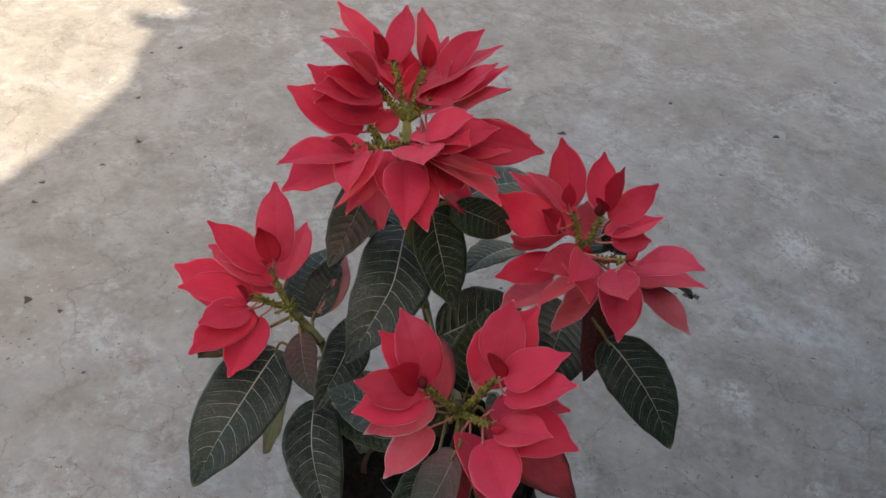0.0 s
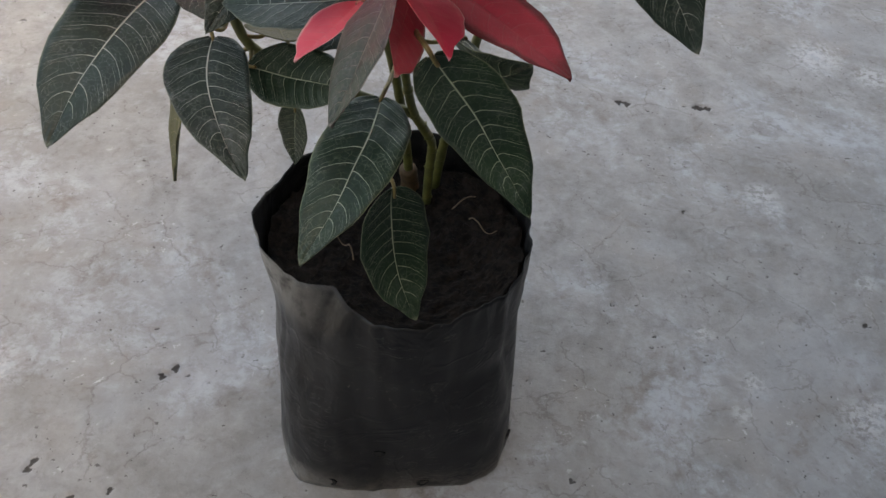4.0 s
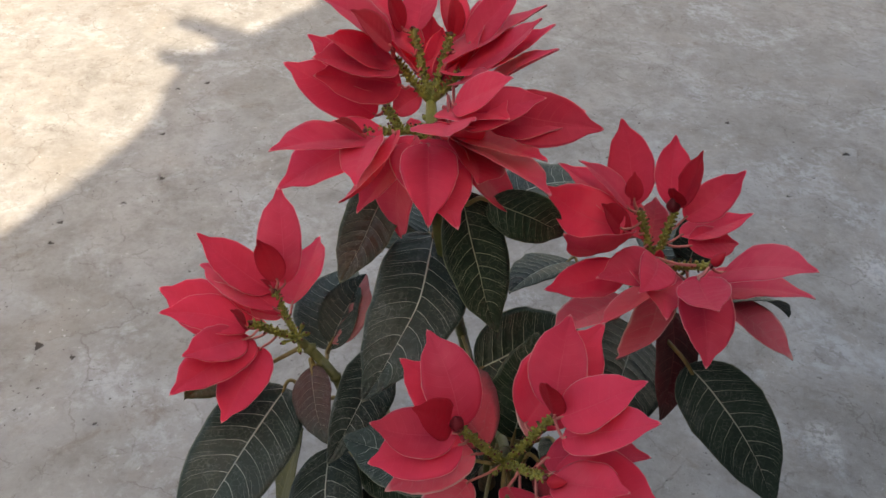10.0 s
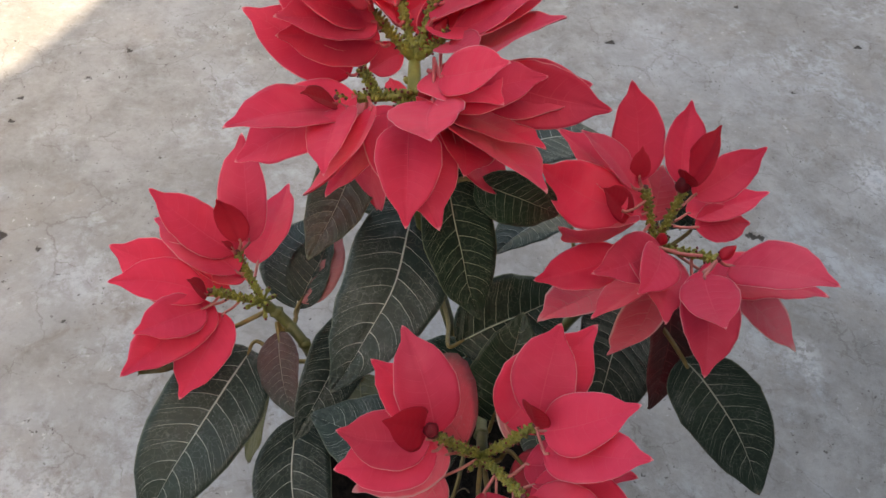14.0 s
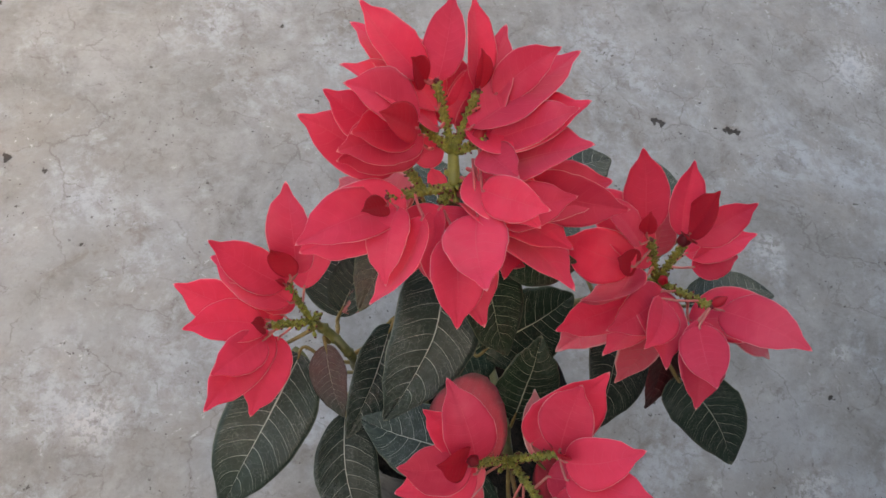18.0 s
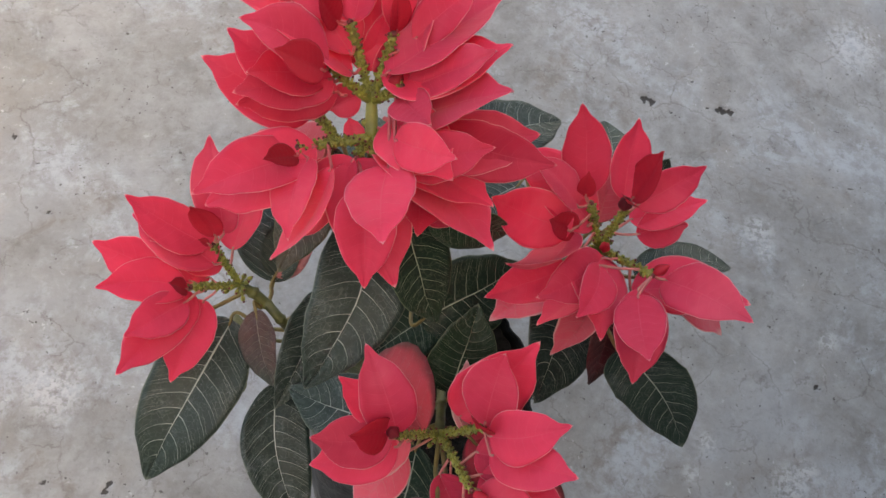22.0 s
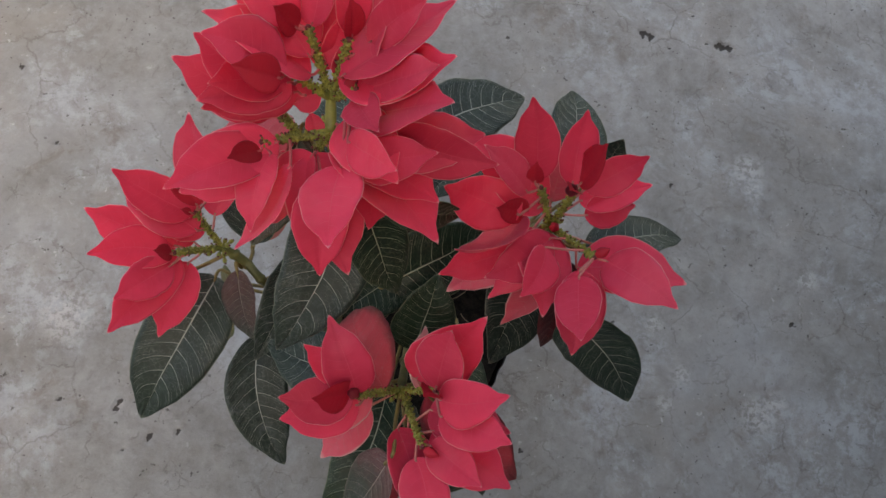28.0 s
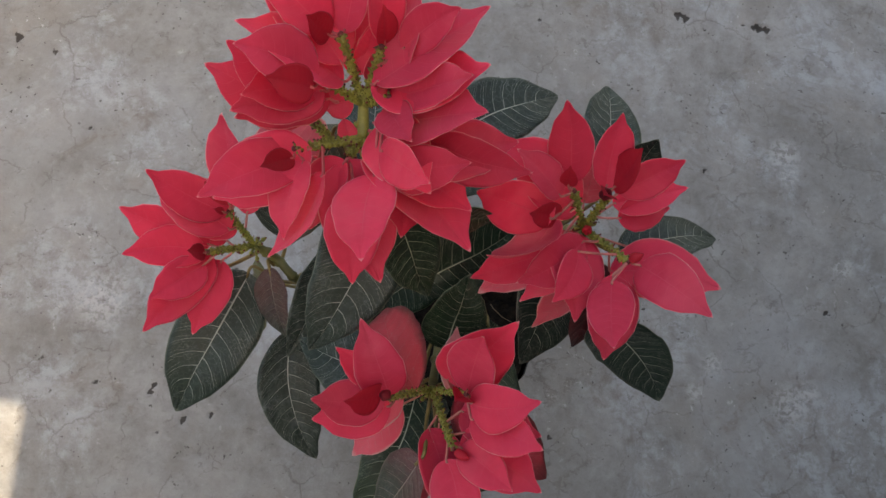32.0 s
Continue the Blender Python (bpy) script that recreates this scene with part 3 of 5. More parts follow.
# an unseen wall added behind the camera, whose uneven top and opening throw the shade; both are written as the edge of
# the shade on the floor
WALL_FAR = 0.85
SHADE_EDGE = [(-3.2, -0.6), (-0.95, 0.05), (-0.72, 0.36), (-0.622, 0.545), (-0.577, 0.641), (-0.546, 0.712), (-0.508, 0.815), (-0.509, 0.875), (-0.514, 0.941), (-0.505, 0.985), (-0.548, 1.005), (-0.553, 1.050), (-0.500, 1.046), (-0.458, 1.054), (-0.468, 1.094), (-0.553, 1.139), (-0.551, 1.185), (-0.464, 1.155), (-0.394, 1.126), (-0.355, 1.195), (-0.20, 1.38), (0.5, 2.0), (2.5, 3.4)]
SHADE_GAP = [(-0.413, -0.5), (-0.424, -0.098), (-0.9, -0.083), (-0.9, -0.5)]


def build_shade_wall():
    rise = math.tan(radians(SUN_ELEVATION))
    side = Vector((-SUN_WAY.y, SUN_WAY.x, 0))

    def on_wall(x, y):
        p = Vector((x, y, 0))
        return p.dot(side), (WALL_FAR - p.dot(SUN_WAY)) * rise

    top = [on_wall(*p) for p in SHADE_EDGE]
    gap = [on_wall(*p) for p in SHADE_GAP]
    outline = [(top[0][0], -0.05), (top[-1][0], -0.05)] + top[::-1]
    bm = bmesh.new()

    def ring(points, depth, lift):
        made = []
        for t, z in points:
            p = SUN_WAY * (WALL_FAR + depth) + side * t
            made.append(bm.verts.new((p.x, p.y, z + (lift if z > 0 else 0))))
        return made

    lift = 0.15 * rise
    for depth, up in ((0.0, 0.0), (0.15, lift)):
        rim = ring(outline, depth, up)
        hole = ring(gap, depth, up)
        edges = [bm.edges.new((r[i], r[(i + 1) % len(r)])) for r in (rim, hole) for i in range(len(r))]
        bmesh.ops.triangle_fill(bm, use_beauty=True, use_dissolve=False, edges=edges)
        if depth == 0.0:
            front = (rim, hole)
    for a, b in zip(front, (rim, hole)):
        for i in range(len(a)):
            j = (i + 1) % len(a)
            bm.faces.new((a[i], a[j], b[j], b[i]))
    bmesh.ops.recalc_face_normals(bm, faces=bm.faces)
    ob = part("shade_wall_south", bm, PLASTER)
    for poly in ob.data.polygons:
        poly.use_smooth = False
    return tagged(ob, "unseen plastered wall with an uneven top edge, added to throw the shade", "wall", kind="structure")


build_shade_wall()


# unseen wall added to block the eastern sky and dim the right side
def build_east_shade_wall():
    bm = bmesh.new()
    bmesh.ops.create_cube(bm, size=1.0, matrix=Matrix.Translation((0.84, -0.09, 1.6)) @ Matrix.Diagonal((0.2, 0.90, 3.3, 1)))
    bmesh.ops.bevel(bm, geom=bm.edges[:], offset=0.012, segments=2, affect="EDGES")
    ob = part("shade_wall_east", bm, PLASTER)
    for poly in ob.data.polygons:
        poly.use_smooth = False
    tagged(ob, "unseen plain plastered wall, added to block light from the east", "wall", kind="structure")


build_east_shade_wall()

# ---- grow bag ----
BAG_X, BAG_Y = 0.001, -0.008


def rim_height(q):
    """Height of the torn rim round the bag; q is 0 at the east and 90 degrees at the north."""
    g = math.degrees(q) % 360
    dip = math.exp(-(((g - 236) / 20) ** 2))
    return 0.209 + 0.008 * math.sin(q) + 0.015 * math.exp(-(((g - 184) / 17) ** 2)) + 0.004 * dip + 0.002 * math.sin(5 * q + 1) + 0.0015 * math.sin(11 * q)


def bag_radius(q, h):
    g = math.degrees(q)
    r = 0.0945 - 0.0025 * h - 0.003 * math.exp(-(((h - 0.72) / 0.12) ** 2)) * (0.5 + 0.5 * math.sin(q * 2 + 0.6))
    box = (math.cos(q) ** 4 + math.sin(q) ** 4) ** -0.25
    r *= 1 + (box - 1) * 0.95 * max(0.0, 1 - h / 0.62) ** 0.8
    r *= 1 - 0.02 * max(0.0, 0.03 - h) / 0.03 + 0.012 * noise.noise(Vector((math.cos(q) * 9, math.sin(q) * 9, 2))) * max(0.0, 0.12 - h) / 0.12
    r += 0.0022 * noise.noise(Vector((math.cos(q) * 2.2, math.sin(q) * 2.2, h * 2.5)))
    fold = noise.noise(Vector((math.cos(q) * 6, math.sin(q) * 6, h * 1.2 + 5)))
    r += 0.0030 * (1 - abs(fold) * 3) * (0.35 + 0.65 * h) * 0.6
    r += 0.0012 * noise.noise(Vector((math.cos(q) * 14, math.sin(q) * 14, h * 9)))
    # the pressed seam at the right and the folded flap at the left of the rim
    r += 0.0035 * (1 / (1 + math.exp(-(g - 316) / 0.8))) * math.exp(-max(0, g - 316) / 14) * (0.25 + 0.75 * h)
    r += 0.0050 * math.exp(-(((g - 226) / 9) ** 2)) * max(0.0, 0.10 - h) / 0.10
    r += 0.0022 * math.exp(-(((g - 203) / 4) ** 2)) * (0.4 + 0.6 * h)
    r -= 0.017 * math.exp(-(((g - 236) / 21) ** 2)) * max(0.0, (h - 0.78) / 0.22) ** 1.4
    r += 0.006 * math.exp(-(((g - 188) / 15) ** 2)) * (max(0, h - 0.72) / 0.28) ** 1.5
    r += 0.0045 * math.exp(-((((g + 180) % 360 - 166) / 32) ** 2)) * (1 - 0.5 * h)
    return r


def build_bag():
    bag = new("grow_bag")
    bag.location = (BAG_X, BAG_Y, 0)
    tagged(bag, "black polythene nursery grow bag, dusty and creased, standing on the concrete", "plant bag")
    bm = bmesh.new()
    scuff = bm.verts.layers.float.new("scuffed_lit")
    n_round, n_up = 144, 46

    outer, inner = [], []
    for k in range(n_up + 1):
        h = k / n_up
        ro, ri = [], []
        for i in range(n_round):
            q = 2 * math.pi * i / n_round
            top = rim_height(q)
            r = bag_radius(q, h)
            z = top * h
            g = math.degrees(q)
            v = bm.verts.new((r * math.cos(q), r * math.sin(q), z))
            # scuffs and dust, plus light from the left painted into the west side
            v[scuff] = 0.85 * math.exp(-(((g - 203) / 24) ** 2)) * max(0, min(1, (h - 0.78) / 0.12)) + 0.06 * math.exp(-(((g - 205) / 36) ** 2)) + 0.30 * math.exp(-(((g - 196) / 7) ** 2)) + 0.10 * math.exp(-(((g - 334) / 14) ** 2)) * min(1.0, h * 3) + 0.45 * max(0.0, 0.03 - h) / 0.03 + 0.9 * min(1.0, max(0.0, 0.11 - h) / 0.06) * math.exp(-(((g - 222) / 22) ** 2))
            w = bm.verts.new(((r - 0.0005) * math.cos(q), (r - 0.0005) * math.sin(q), z))
            ro.append(v), ri.append(w)
        outer.append(ro), inner.append(ri)
    for k in range(n_up):
        for i in range(n_round):
            j = (i + 1) % n_round
            bm.faces.new((outer[k][i], outer[k][j], outer[k + 1][j], outer[k + 1][i]))
            bm.faces.new((inner[k][j], inner[k][i], inner[k + 1][i], inner[k + 1][j]))
    for i in range(n_round):
        j = (i + 1) % n_round
        bm.faces.new((outer[-1][i], outer[-1][j], inner[-1][j], inner[-1][i]))
    bm.faces.new(outer[0][::-1])
    bm.faces.new(inner[0])
    part("bag_wall", bm, FILM, bag)
    # drain holes punched near the foot
    hole = stalk_material("hole_shadow", (0.004, 0.004, 0.004), (0.002, 0.002, 0.002), 0.9)
    for g, z in ((241, 0.012), (283, 0.010), (262, 0.055), (330, 0.014)):
        q = radians(g)
        bm = bmesh.new()
        c = Vector((0, 0, 0))
        ring = [Vector((0, 0.0045 * math.cos(a) * (1 + 0.3 * math.sin(3 * a)), 0.004 * math.sin(a))) for a in [2 * math.pi * i / 12 for i in range(12)]]
        rings(bm, [[p + Vector((-0.002, 0, 0)) for p in ring], ring, [p * 0.5 + Vector((-0.001, 0, 0)) for p in ring]])
        ob = part("drain_hole", bm, hole, bag, "small punched drain hole")
        ob.matrix_local = Matrix.Translation(((bag_radius(q, z / 0.21) + 0.0006) * math.cos(q), (bag_radius(q, z / 0.21) + 0.0006) * math.sin(q), z)) @ pose(0, 0, 0, 0, 0, g)
    return bag


build_bag()


def build_soil():
    bm = bmesh.new()
    k, m = 56, 120
    rows = []
    for i in range(k + 1):
        row = []
        for j in range(m):
            q = 2 * math.pi * j / m
            r = (min(bag_radius(q, 0.86), bag_radius(q, 0.93)) - 0.004) * (i + 0.3) / (k + 0.3)
            x, y = r * math.cos(q), r * math.sin(q)
            z = 0.187 + 0.006 * noise.noise(Vector((x * 30, y * 30, 1))) + 0.0035 * noise.noise(Vector((x * 110, y * 110, 4))) + 0.0030 * noise.noise(Vector((x * 320, y * 320, 7))) + 0.008 * (i / k) ** 3
            row.append(bm.verts.new((x, y, z)))
        rows.append(row)
    for i in range(k):
        for j in range(m):
            bm.faces.new((rows[i][j], rows[i + 1][j], rows[i + 1][(j + 1) % m], rows[i][(j + 1) % m]))
    bm.faces.new(rows[0])
    edge = [bm.verts.new((v.co.x * 0.93, v.co.y * 0.93, 0.006)) for v in rows[-1]]
    for j in range(m):
        bm.faces.new((rows[-1][j], edge[j], edge[(j + 1) % m], rows[-1][(j + 1) % m]))
    bm.faces.new(edge[::-1])
    soil = part("potting_soil", bm, SOIL)
    soil.location = (BAG_X, BAG_Y, 0)
    tagged(soil, "dark crumbly potting soil with loose root threads filling the bag", "soil")
    rng = random.Random(3)
    for x, y, ang, size in ((-0.022, -0.020, 1.9, 0.035), (-0.030, -0.032, 1.2, 0.03), (0.034, 0.028, 0.2, 0.04), (0.05, 0.02, -1.2, 0.025), (0.02, -0.01, 2.6, 0.02)):
        pts = []
        for i in range(6):
            ang += rng.uniform(-0.6, 0.6)
            x += math.cos(ang) * size / 5
            y += math.sin(ang) * size / 5
            pts.append((x, y, 0.195 + 0.005 * math.sin(i * 1.3) + rng.uniform(0, 0.003)))
        bm = bmesh.new()
        tube(bm, pts, 0.0006, 0.0003, 5)
        part("root", bm, ROOT, soil, "thin pale root thread")
    return soil


def build_dry_leaf():
    """A curled dead leaf lying on the soil."""
    bm = bmesh.new()
    rows = []
    for i in range(13):
        f = i / 12
        q = radians(198 - 112 * f)
        x, y = -0.0490 + 0.0120 * math.cos(q), 0.0040 + 0.0190 * math.sin(q)
        wide = 0.0062 * math.sin(math.pi * (0.08 + 0.84 * f)) ** 0.7
        row = []
        for j in range(5):
            s = j / 4
            row.append(bm.verts.new((x + 0.005 * s, y - 0.002 * s, 0.1930 + wide * (math.sin(s * 2.4) + 0.15 * noise.noise(Vector((f * 6, s * 3, 2)))) + 0.002 * f)))
        rows.append(row)
    for r0, r1 in zip(rows, rows[1:]):
        for j in range(4):
            bm.faces.new((r0[j], r1[j], r1[j + 1], r0[j + 1]))
    bmesh.ops.solidify(bm, geom=bm.faces[:], thickness=0.0005)
    ob = part("dry_leaf", bm, stalk_material("dead_leaf", (0.16, 0.075, 0.045), (0.07, 0.032, 0.020), 0.8))
    tagged(ob, "curled brown dead leaf lying on the potting soil", "leaf")


build_dry_leaf()


build_soil()

# ---- poinsettia ----
plant = new("poinsettia")
plant.location = (BAG_X, BAG_Y, 0.18)
tagged(plant, "poinsettia with four red bract heads and dusty dark green leaves", "potted plant")


def under(ob, parent):
    """Parents ob where it stands: the plant's parts are written in world metres."""
    ob.parent = parent
    ob.matrix_parent_inverse = Matrix.Translation(plant.location).inverted() if parent == plant else Matrix()
    return ob


# nodes of the branching flower stalks
TOP_NODES = {"j": (-0.048, 0.016, 0.558), "j2": (-0.049, 0.031, 0.564), "1": (-0.060, 0.052, 0.592), "2": (-0.041, 0.047, 0.593), "3": (-0.080, 0.007, 0.560), "4": (-0.068, 0.033, 0.586), "5": (-0.036, 0.027, 0.583), "6": (-0.054, 0.007, 0.556), "k": (-0.062, 0.012, 0.557), "7": (-0.071, 0.0185, 0.567)}
RIGHT_NODES = {"j": (0.075, -0.001, 0.490), "1": (0.064, 0.011, 0.517), "2": (0.081, 0.008, 0.521), "3": (0.095, -0.024, 0.512)}
LEFT_NODES = {"j": (-0.119, -0.009, 0.425), "1": (-0.133, 0.005, 0.448), "2": (-0.141, -0.021, 0.449), "s": (-0.106, -0.014, 0.413), "s2": (-0.094, -0.024, 0.405)}
FRONT_NODES = {"j": (-0.002, -0.091, 0.432), "1": (-0.027, -0.101, 0.472), "2": (0.015, -0.097, 0.481), "3": (0.010, -0.126, 0.474)}

STEMS = {
    "trunk": [(0.012, 0.048, 0.17), (0.010, 0.046, 0.22), (0.000, 0.034, 0.30), (-0.020, 0.012, 0.40), (-0.041, -0.004, 0.505), TOP_NODES["j"]],
    "front": [(0.024, 0.035, 0.17), (0.025, 0.033, 0.218), (0.026, 0.030, 0.247), (0.019, 0.022, 0.268), (0.011, 0.014, 0.288), (0.004, 0.000, 0.332), (0.002, -0.050, 0.392), FRONT_NODES["j"]],
    "left": [(0.013, 0.017, 0.283), (-0.035, 0.000, 0.315), (-0.083, -0.020, 0.356), LEFT_NODES["s2"], LEFT_NODES["s"], LEFT_NODES["j"]],
    "right": [(0.029, 0.050, 0.17), (0.034, 0.050, 0.215), (0.038, 0.048, 0.244), (0.055, 0.032, 0.35), (0.066, 0.010, 0.44), RIGHT_NODES["j"]],
}
STEM_LINES = {}
for which, pts in STEMS.items():
    bm = bmesh.new()
    STEM_LINES[which] = tube(bm, pts, 0.0038 if which in ("trunk", "right") else 0.0034, 0.0028, 10, 0.12)
    for p in STEM_LINES[which][3:-2:4]:
        blob(bm, p, 0.0042, 0.8)
    under(part("stem", bm, STEM), plant)
bm = bmesh.new()
tube(bm, [(0.013, 0.050, 0.17), (0.012, 0.050, 0.195), (0.010, 0.048, 0.212)], 0.0075, 0.0062, 12, 0.25)
under(part("stump", bm, STEM_WOODY), plant)
ALL_STEM = [p for line in STEM_LINES.values() for p in line]


def flower_head(nodes, joins, shoots):
    """The forked stalk of one head; its knobbly shoots, bracts and buds are its children."""
    bm = bmesh.new()
    for a, b in joins:
        tube(bm, [nodes[a], nodes[b]], 0.0030, 0.0026, 10, 0.15, mat=0)
    cyathia(nodes, "j", 9, 0.009, bm, len(nodes))
    head = under(part("flower_head", bm, [STEM_TOP, CYATHIUM, BUD]), plant)
    rng = random.Random(len(shoots) * 7 + len(nodes))
    for a, b in shoots:
        bm = bmesh.new()
        p0, p1 = Vector(nodes[a]), Vector(nodes[b])
        d = p1 - p0
        tube(bm, [p0, p0 + d * 0.5 + Vector((0, 0, -0.001)), p1], 0.0021, 0.0016, 9, 0.25, mat=1)
        count = 30 + int(d.length * 700)
        for i in range(count):
            f = 0.14 + 0.86 * (i + rng.uniform(-0.4, 0.4)) / count
            side = d.orthogonal().normalized()
            side.rotate(Matrix.Rotation(i * 2.4 + rng.uniform(-0.3, 0.3), 3, d.normalized()))
            side = (side + d.normalized() * 0.35).normalized()
            at = p0 + d * f + side * 0.0019
            blob(bm, at, rng.uniform(0.0006, 0.0011), rng.uniform(1.1, 1.9), side, 1, i)
            if i % 3 == 0:
                blob(bm, at + side * 0.0014, rng.uniform(0.0004, 0.0007), 1.0, side, 2, i)
        blob(bm, p1, 0.0018, 1.0, d, 2, 5)
        part("shoot", bm, [STEM_TOP, CYATHIUM, BUD], head, "knobbly olive green flower stalk")
    return head


def closed_bud(head, at, way, size, fat=0.30):
    """A young bract still rolled up into a pointed bud."""
    bm = bmesh.new()
    at, way = Vector(at), Vector(way).normalized()
    side = way.orthogonal().normalized()
    other = way.cross(side)
    loops = []
    for i in range(9):
        f = i / 8
        r = size * fat * math.sin(math.pi * (0.12 + 0.88 * f) ** 0.8) + 0.0003
        loops.append([at + way * (size * f) + (side * math.cos(q) + other * math.sin(q)) * r * (1 + 0.10 * math.cos(5 * q + f)) for q in [2 * math.pi * k / 14 for k in range(14)]])
    rings(bm, loops)
    return part("bud", bm, MAROON if fat > 0.33 else DARK_RED, head, "closed red bract bud")


def cyathia(nodes, key, count, spread, bm, seed):
    """A cluster of little olive cups round one node of a stalk."""
    rng = random.Random(seed)
    for i in range(count):
        way = Vector((rng.uniform(-1, 1), rng.uniform(-1, 0.6), rng.uniform(-0.2, 0.9))).normalized()
        foot = Vector(nodes[key])
        top = foot + way * spread * rng.uniform(0.55, 1.0)
        tube(bm, [foot, foot.lerp(top, 0.5), top], 0.0009, 0.0007, 5, mat=1, steps=2)
        blob(bm, top, 0.0016, 1.3, way, 1, i)
        blob(bm, top + way * 0.0017, 0.0008, 1.0, way, 2, i)


TOP_HEAD = flower_head(TOP_NODES, [("j", "j2")], [("j2", "1"), ("j2", "2"), ("j", "3"), ("j2", "4"), ("j2", "5"), ("j", "6"), ("k", "7")])
RIGHT_HEAD = flower_head(RIGHT_NODES, [], [("j", "1"), ("j", "2"), ("j", "3")])
LEFT_HEAD = flower_head(LEFT_NODES, [], [("j", "1"), ("j", "2")])
FRONT_HEAD = flower_head(FRONT_NODES, [], [("j", "1"), ("j", "2"), ("j", "3")])


def bract(head, nodes, base, tip, facing, width, arch, sweep, colour):
    """A red bract on its short stalk."""
    bm = blade_mesh(base, tip, facing, width, arch, sweep, BROAD, 0.45 if colour == DARK_RED else 1.25, 20, 12, 0.0004, 0.0005)
    b = Vector(base)
    shoot = [Vector(nodes["j"]).lerp(Vector(p), f) for k, p in nodes.items() if k not in ("s", "s2") for f in (0.2, 0.4, 0.6, 0.8, 1.0)]
    root = min(shoot, key=lambda p: (p - b).length + 0.4 * abs(p.z - b.z + 0.004))
    ahead = (Vector(tip) - b).normalized() * 0.004
    tube(bm, [root, root.lerp(b, 0.5) - Vector((0, 0, 0.0015)), b, b + ahead * 0.5], 0.0008, 0.0007, 6, mat=1, steps=4)
    ob = part("bract", bm, [colour, PETIOLE_DEEP if head == TOP_HEAD else PETIOLE_RED], head)
    if colour == DARK_RED:
        tagged(ob, "small dark red young bract")
    elif colour == REDDENING:
        tagged(ob, "large bract turning from dark green to red")
    elif colour == PALE_RED:
        tagged(ob, "faded pinkish red bract")
    return ob


def leaf(base, tip, facing, width, arch, sweep, colour):
    """A leaf; its stalk runs to the nearest stem below it."""
    ob = under(part("leaf", blade_mesh(base, tip, facing, width, arch, sweep, SLENDER, 1.3, 24, 12, 0.0008, 0.0012), colour), plant)
    names = {REDDENING: "large leaf turning red with a dark tip", HALF_PINK: "dark green leaf with one pink half", FLUSHED: "green leaf flushed with red", BLUSHED: "green leaf with a faint red blush", ROSY: "dusty green leaf rosy towards its base", TURNING: "leaf turning dark red", OLIVE: "yellowish olive leaf"}
    if colour in names:
        tagged(ob, names[colour])
    b = Vector(base)
    root = min(ALL_STEM, key=lambda p: (p - b).length + 1.5 * max(0, p.z - b.z - 0.005))
    ahead = (Vector(tip) - b).normalized()
    bm = bmesh.new()
    tube(bm, [root, root.lerp(b, 0.5) - Vector((0, 0, 0.004)), b - ahead * 0.005, b + ahead * 0.006], 0.0014, 0.0010, 7, 0.1)
    part("petiole", bm, PETIOLE, ob, "thin yellowish leaf stalk")
    return ob


closed_bud(TOP_HEAD, (-0.0440, 0.0100, 0.560), (0.2, 0.4, 0.7), 0.009)
closed_bud(TOP_HEAD, (-0.0400, 0.0285, 0.578), (0.3, 0.5, 0.7), 0.010)
closed_bud(FRONT_HEAD, (-0.0285, -0.1000, 0.472), (-0.25, 0.1, 1.0), 0.0075, 0.42)
closed_bud(FRONT_HEAD, (0.0115, -0.1280, 0.474), (0.7, -0.3, 0.5), 0.009, 0.28)
closed_bud(RIGHT_HEAD, (0.0800, 0.0085, 0.520), (-0.1, 0.1, 1.0), 0.009, 0.36)
closed_bud(RIGHT_HEAD, (0.0760, -0.0040, 0.496), (-0.2, -0.2, 1.0), 0.009, 0.28)
closed_bud(RIGHT_HEAD, (0.0960, -0.0230, 0.512), (0.6, 0.2, 0.8), 0.009, 0.28)


# bracts of the top flower head: base, tip, the way the upper side faces, width, arch, sweep
bract(TOP_HEAD, TOP_NODES, (-0.066, 0.054, 0.592), (-0.097, 0.076, 0.616), (0.59, -0.09, 0.81), 0.64, -0.00, -0.05, RED)
bract(TOP_HEAD, TOP_NODES, (-0.059, 0.042, 0.583), (-0.101, 0.082, 0.593), (0.35, 0.14, 0.92), 0.65, 0.08, 0.00, RED)
bract(TOP_HEAD, TOP_NODES, (-0.058, 0.035, 0.579), (-0.104, 0.045, 0.610), (0.59, 0.30, 0.75), 0.63, 0.05, -0.00, RED)
bract(TOP_HEAD, TOP_NODES, (-0.068, 0.029, 0.593), (-0.102, 0.031, 0.616), (0.54, -0.06, 0.84), 0.70, 0.05, 0.05, RED)
bract(TOP_HEAD, TOP_NODES, (-0.072, 0.025, 0.573), (-0.112, 0.046, 0.589), (0.27, -0.21, 0.94), 0.60, 0.02, -0.01, RED)
bract(TOP_HEAD, TOP_NODES, (-0.076, 0.023, 0.559), (-0.124, 0.040, 0.576), (0.13, -0.48, 0.87), 0.53, 0.01, 0.01, RED)
bract(TOP_HEAD, TOP_NODES, (-0.069, 0.030, 0.585), (-0.098, 0.012, 0.607), (0.62, -0.06, 0.78), 0.56, -0.03, 0.02, RED)
bract(TOP_HEAD, TOP_NODES, (-0.066, 0.027, 0.585), (-0.104, 0.008, 0.598), (0.37, -0.13, 0.92), 0.59, -0.01, 0.03, RED)
bract(TOP_HEAD, TOP_NODES, (-0.064, 0.028, 0.574), (-0.104, 0.009, 0.588), (0.49, -0.65, 0.58), 0.56, -0.05, 0.04, RED)
